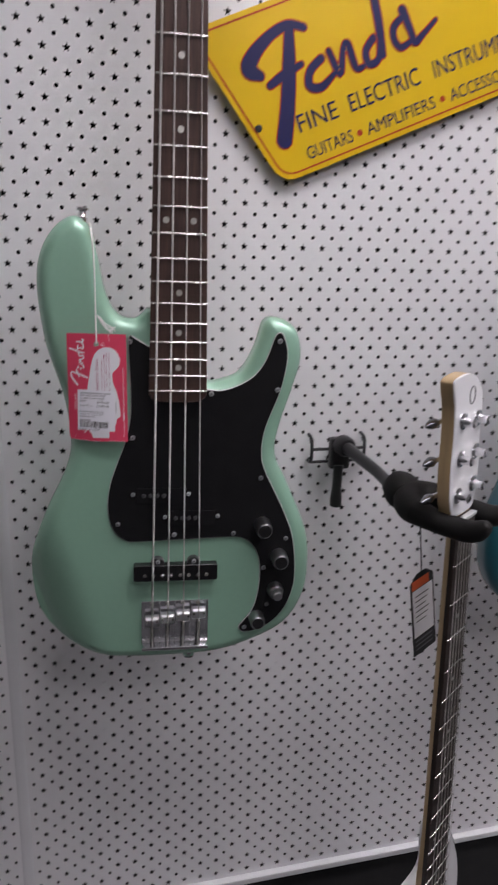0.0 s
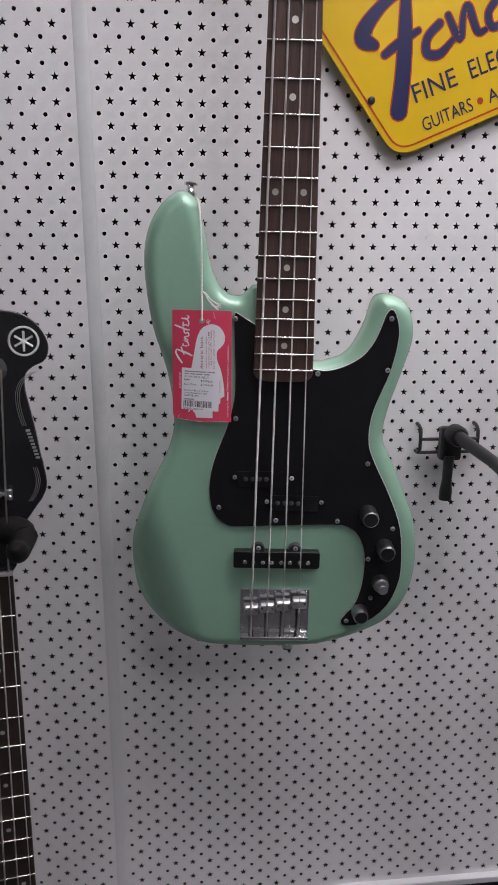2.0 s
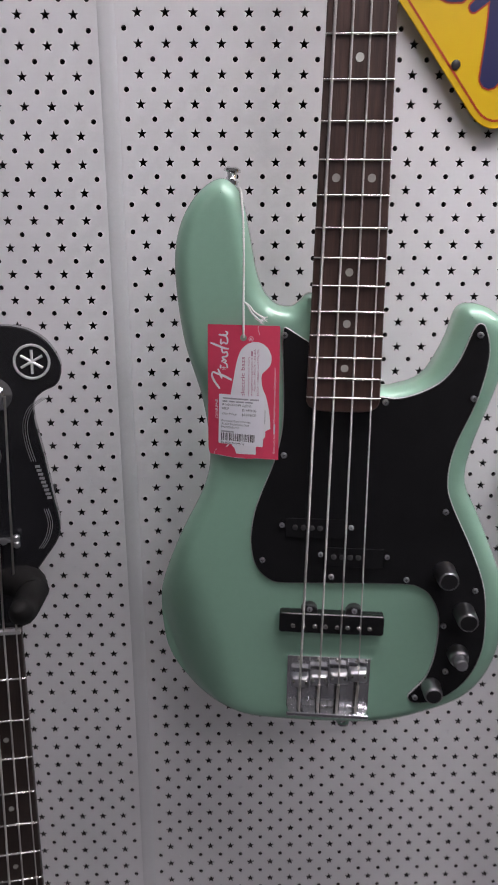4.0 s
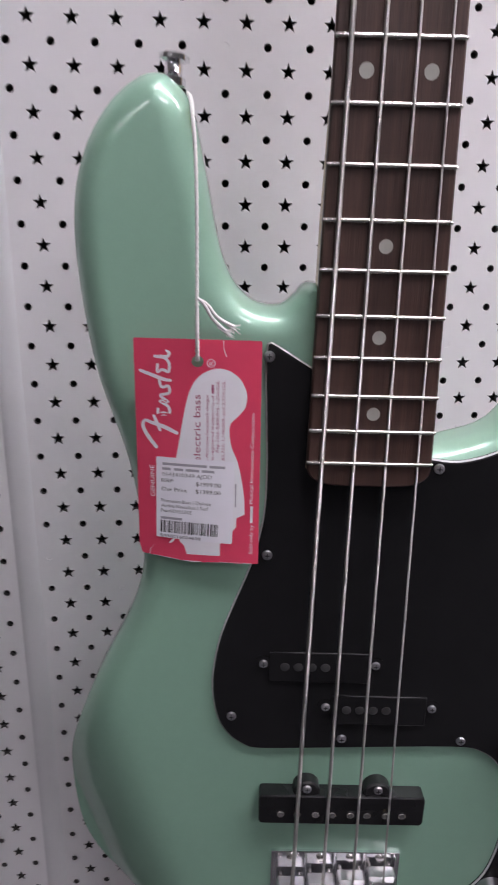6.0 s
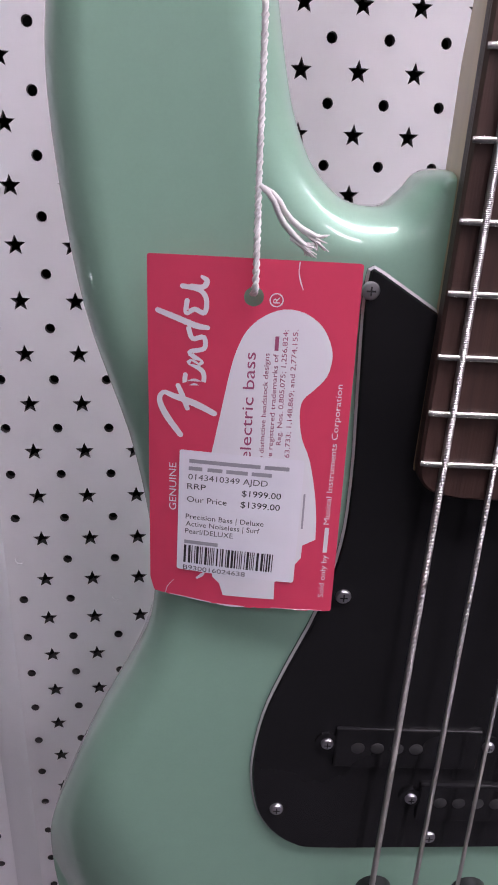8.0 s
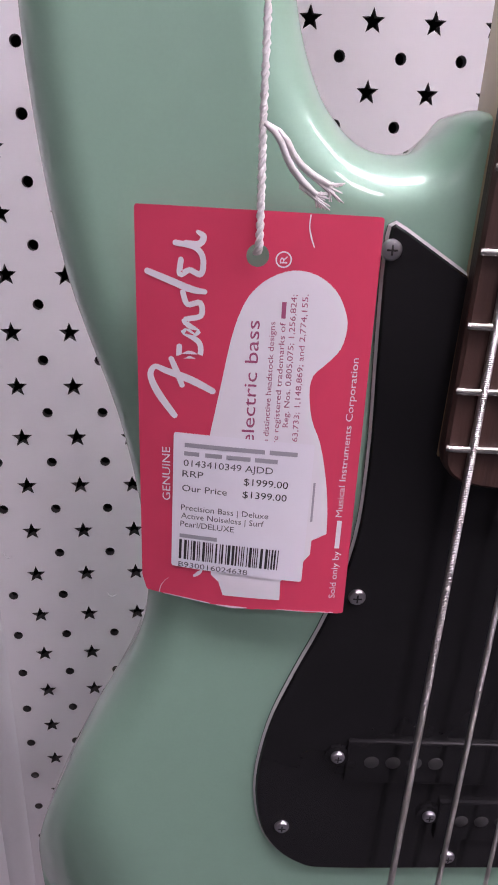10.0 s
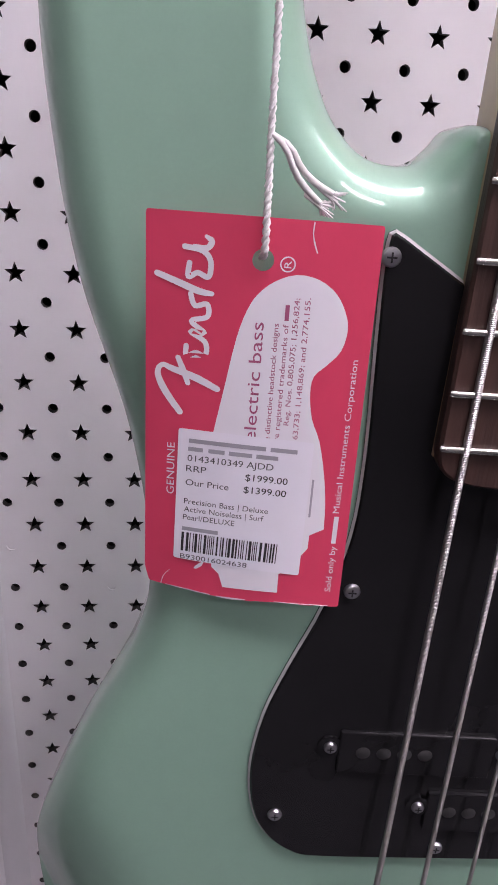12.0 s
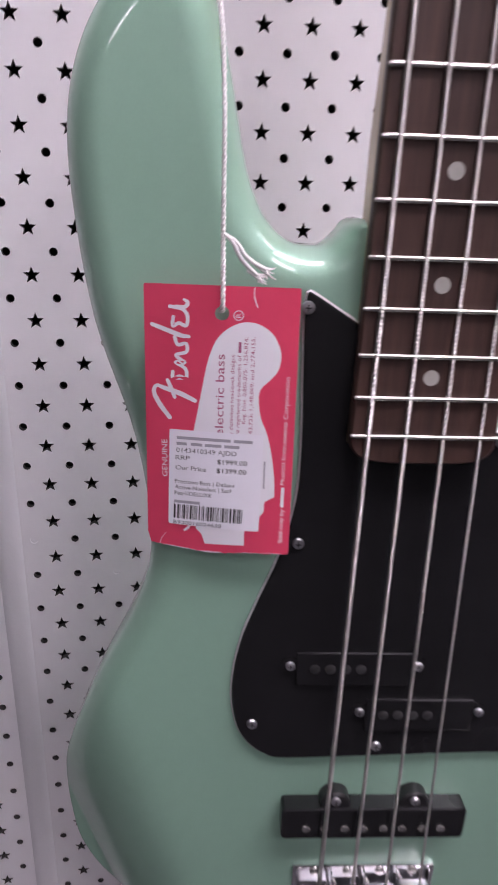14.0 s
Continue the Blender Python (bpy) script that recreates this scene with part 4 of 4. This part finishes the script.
sil = [*curve_through([(a / 1000, b / 1000) for a, b in WHITE[:20]], 3, closed=False), *[(a / 1000, b / 1000) for a, b in WHITE[20:]]]
card_mesh("printed_silhouette", fine_fill(densify([tuple(p) for p in sil])), 0.0001, M_PAPER, card, "white printed headstock silhouette")
SCRIPT = [([(9.3, -53.9), (5.1, -47.8), (3.1, -42.9), (4.3, -40.3), (7.3, -41.3), (13.4, -43.4), (19.3, -46.3)], [1.5, 1.7, 1.4, 1.2, 1.5, 1.8, 1.5]),
          ([(8.5, -37.9), (10, -41.5), (11.3, -45.1)], [1.2, 1.4, 1.2]),
          ([(10.6, -34.4), (10.7, -37.2), (13.2, -36.2), (15.7, -36.9), (15.6, -33.2), (11.6, -30.4), (15.3, -30.6), (11.8, -27.6), (15.9, -26.2), (15.7, -22.9), (12.6, -23.4), (11.4, -20.4)], [1.2] * 12),
          ([(2.8, -15.5), (8.5, -17.7), (13.5, -19.6), (16.8, -20.1)], [1.3, 1.5, 1.5, 1.1]),
          ([(10.9, -12.5), (10.7, -16), (13, -14.9), (15.8, -15.8), (16.2, -11.9), (14.2, -9.4), (9.6, -8.5)], [1.2] * 7),
          ([(12, -8.4), (15.2, -8.6), (16.3, -6.9), (14.9, -5.8)], [1.0, 1.3, 1.3, 0.8])]
for k, (pts, w) in enumerate(SCRIPT):
    card_mesh("printed_stroke", flat([ribbon([(a / 1000, b / 1000) for a, b in pts], [q / 850 for q in w])]), 0.0001 + 0.00001 * k, M_PAPER, card, "white printed flourish")


def card_words(words, x, y0, y1, cap, material, lift):
    """Words that run up the card from y0 to y1, in millimetres."""
    v, f = lettering(words, 0, (y1 - y0) / 1000, 0, cap / 1000)
    return card_mesh("printed_text", ([(x / 1000 - b, y0 / 1000 + a) for a, b in v], f), lift, material, card)


def card_bar(x0, y0, x1, y1, material, lift):
    return card_mesh("printed_bar", fine_fill(densify([(x0 / 1000, y0 / 1000), (x1 / 1000, y0 / 1000), (x1 / 1000, y1 / 1000), (x0 / 1000, y1 / 1000)])), lift, material, card)


card_words("electric bass", 30.7, -61.0, -26.8, 3.5, M_REDINK, 0.0002)
card_words("e distinctive headstock designs", 34.6, -60.5, -26.9, 1.5, M_REDINK, 0.0002)
card_words("re registered trademarks of", 37.2, -60.5, -27.0, 1.5, M_REDINK, 0.0002)
card_bar(36.0, -26.0, 37.1, -21.8, M_REDINK, 0.0002)
card_words("Reg. Nos. 0,805,075; 1,256,824;", 39.6, -55.5, -19.9, 1.5, M_REDINK, 0.0002)
card_words("63,733; 1,148,869; and 2,774,155.", 42.4, -59.6, -19.7, 1.5, M_REDINK, 0.0002)
card_bar(47.8, -84.2, 48.4, -71.8, M_BARINK, 0.0002)
card_words("GENUINE", 8.1, -80.7, -63.7, 2.3, M_PAPER, 0.0001)
card_words("Sold only by", 57.1, -110.1, -93.8, 1.9, M_PAPER, 0.0001)
card_bar(55.5, -92.8, 56.9, -83.6, M_PAPER, 0.0001)
card_words("Musical Instruments Corporation", 56.7, -82.4, -35.6, 1.9, M_PAPER, 0.0001)
# the short tear at the top and the frayed lower edge show the white core
TORN = [([(41.5, -1.0), (41.4, -3.6), (42.0, -6.0), (42.9, -8.3)], [0.35, 0.28, 0.4, 0.25]), ([(6.0, -113.8), (12, -114.4), (20, -115.3)], [0.25, 0.4, 0.3]), ([(22, -115.5), (26.5, -115.7), (31, -115.5)], [0.3, 0.7, 0.3]),
        ([(4.6, -113.6), (5.4, -110.6), (7.4, -107.8)], [0.3, 0.2, 0.1]), ([(15.2, -105.9), (16.6, -104.6), (17.4, -103.6)], [0.9, 1.2, 0.5]), ([(40, -115.1), (50, -115.2), (57, -115.4)], [0.2, 0.3, 0.15])]
for pts, w in TORN:
    card_mesh("torn_edge", flat([ribbon([(a / 1000, b / 1000) for a, b in pts], [q / 1000 for q in w])]), 0.00012, M_PAPER, card)
r = 2.0
outer_ring = [(0.0357 + r / 1000 * math.cos(q), -0.0115 + r / 1000 * math.sin(q)) for q in np.linspace(0, 2 * math.pi, 25)[:-1]]
inner_ring = [(0.0357 + (r - 0.35) / 1000 * math.cos(q), -0.0115 + (r - 0.35) / 1000 * math.sin(q)) for q in np.linspace(0, 2 * math.pi, 25)[:-1]]
card_mesh("printed_ring", (outer_ring + inner_ring, [(k, (k + 1) % 24, 24 + (k + 1) % 24, 24 + k) for k in range(24)]), 0.0001, M_PAPER, card)
card_words("R", 36.6, -12.4, -10.6, 1.9, M_PAPER, 0.0001)

# the price sticker, stuck on a little askew
def askew(shape2d):
    v, f = shape2d
    c, q = math.cos(radians(-1.8)), math.sin(radians(-1.8))
    return [(0.028 + (a - 0.028) * c - (b + 0.082) * q, -0.082 + (a - 0.028) * q + (b + 0.082) * c) for a, b in v], f


def sticker_bar(x0, y0, x1, y1, material):
    card_mesh("printed_bar", askew(fine_fill(densify([(x0 / 1000, y0 / 1000), (x1 / 1000, y0 / 1000), (x1 / 1000, y1 / 1000), (x0 / 1000, y1 / 1000)]))), 0.0004, material, card)


STICK = [(8.4, -59.4), (46.6, -59.7), (47.4, -104.0), (9.0, -103.6)]
sticker = card_mesh("price_sticker", askew(fine_fill(densify([tuple(p) for p in round_poly([(a / 1000, b / 1000) for a, b in STICK], 0.0008, 3)]))), 0.0003, M_LABEL, card, "white printed price sticker")


def sticker_words(words, x0, x1, y, cap, material):
    card_mesh("printed_text", askew(lettering(words, x0 / 1000, x1 / 1000, y / 1000, cap / 1000)), 0.0004, material, card)


for x0, x1, y in ((11.5, 33.3, -63.0), (34.6, 42.2, -63.0), (11.4, 15.6, -65.6), (17.2, 21.8, -65.6), (23.0, 29.6, -65.6), (30.8, 37.0, -65.6), (11.1, 21.9, -92.5)):
    sticker_bar(x0, y - 0.65, x1, y + 0.65, M_BARINK)
for words, x0, x1, y, cap, ink in (("0143410349 AJDD", 11.4, 36.0, -69.5, 2.1, M_GREYINK), ("RRP", 11.2, 17.0, -72.9, 2.1, M_GREYINK), ("$1999.00", 28.3, 40.5, -73.6, 2.2, M_INK),
                                   ("Our Price", 11.3, 23.8, -77.5, 2.1, M_GREYINK), ("$1399.00", 28.2, 40.5, -77.6, 2.2, M_INK), ("Precision Bass | Deluxe", 11.2, 35.9, -83.8, 1.9, M_GREYINK),
                                   ("Active Noiseless | Surf", 11.3, 34.8, -86.5, 1.9, M_GREYINK), ("Pearl/DELUXE", 11.2, 26.5, -89.3, 1.9, M_GREYINK), ("B930016024638", 11.1, 31.4, -103.4, 1.8, M_GREYINK)):
    sticker_words(words, x0, x1, y, cap, ink)
rng = random.Random(11)
x = 11.1
while x < 40.6:
    w = rng.choice((0.28, 0.28, 0.5, 0.75))
    card_mesh("barcode_bar", askew(rect(x / 1000, -0.1006, (x + w) / 1000, -0.0938)), 0.0004, M_INK, card)
    x += w + rng.choice((0.3, 0.3, 0.45, 0.7))


# the cord: two plies twisted round each other from the hole to the back of the horn, and two loose frayed tails
def plies(path, twist=0.0042, r=0.00048, gauge=0.00062):
    """The two strands of a twisted cord along a smooth path."""
    c = curve_through(path, 14, closed=False)
    run = np.concatenate([[0], np.cumsum(np.linalg.norm(np.diff(c, axis=0), axis=1))])
    for start in (0.0, math.pi):
        pts = [(p[0] + r * math.cos(start + 2 * math.pi * q / twist), p[1] + r * math.sin(start + 2 * math.pi * q / twist), p[2]) for p, q in zip(c, run)]
        part("cord", tube(pts, gauge, 7), M_STRING, tag, "white twisted cotton cord")


plies([(0.0294, 0.004, -0.0105), (0.0293, 0.0000, -0.0092), (0.0293, -0.0014, -0.0060), (0.0292, -0.0010, 0.006), (0.0291, 0.0006, 0.020), (0.0291, 0.0016, 0.040), (0.0290, 0.0034, 0.060), (0.0284, 0.007, 0.080), (0.0274, 0.012, 0.094), (0.0266, 0.021, 0.103), (0.0252, 0.036, 0.108)])
rng = random.Random(5)
for tail in ([(0.0292, 0.0004, 0.0185), (0.0325, -0.0010, 0.0160), (0.0355, 0.0003, 0.0100), (0.0388, 0.0012, 0.0065), (0.0425, 0.0018, 0.0036)], [(0.0292, 0.0004, 0.0183), (0.0338, -0.0006, 0.0160), (0.0372, 0.0006, 0.0108), (0.0415, 0.0012, 0.0076), (0.0455, 0.0020, 0.0058)]):
    part("cord_tail", tube(tail, [0.0007, 0.0008, 0.0008, 0.0009, 0.0007], 8, 1), M_STRING, tag, "loose frayed cord end")
    ex, ey, ez = tail[-1]
    for k in range(22):
        dx, dz = rng.uniform(0.0005, 0.0042), rng.uniform(-0.0040, 0.0008)
        part("fibre", tube([(ex - 0.004, ey - 0.0004, ez + 0.0024 + 0.25 * dz), (ex + 0.2 * dx, ey, ez + 0.4 * dz), (ex + dx, ey + 0.0006, ez + dz)], [0.00040, 0.00036, 0.00016], 5), M_STRING, tag)

# ---- the small tag on the white guitar ----
tag2 = thing("hang_tag", pose(0.290, -0.222, 1.054, 0, -12, 24), "small black and white hang tag on a thin cord", "price tag", "price tags")
swing = part("card", slab(round_poly([(-0.020, -0.112), (0.020, -0.112), (0.020, -0.010), (0.008, 0), (-0.008, 0), (-0.020, -0.010)], 0.002), [(0, 0.0004), (0, -0.0002)], smooth=False), M_INK, tag2, "black card")
stick("printed_panel", rect(-0.0175, -0.086, 0.0175, -0.020), -0.0005, M_PAPER, swing, "white printed panel")
stick("printed_panel", rect(-0.0175, -0.019, 0.012, -0.007), -0.0005, M_ORANGE, swing, "orange printed corner")
for k in range(3):
    stick("printed_bar", rect(-0.016, -0.093 - 0.006 * k, 0.014, -0.0905 - 0.006 * k), -0.0005, M_GREYINK, swing)
for k in range(6):
    stick("printed_bar", rect(-0.013, -0.030 - 0.007 * k, 0.010 - 0.003 * (k % 3), -0.0285 - 0.007 * k), -0.0007, M_GREYINK, swing)
part("cord", tube([(0, 0, -0.004), (0.001, 0, 0.02), (0.002, 0.0, 0.068)], 0.0008, 6), M_WIRE, tag2)
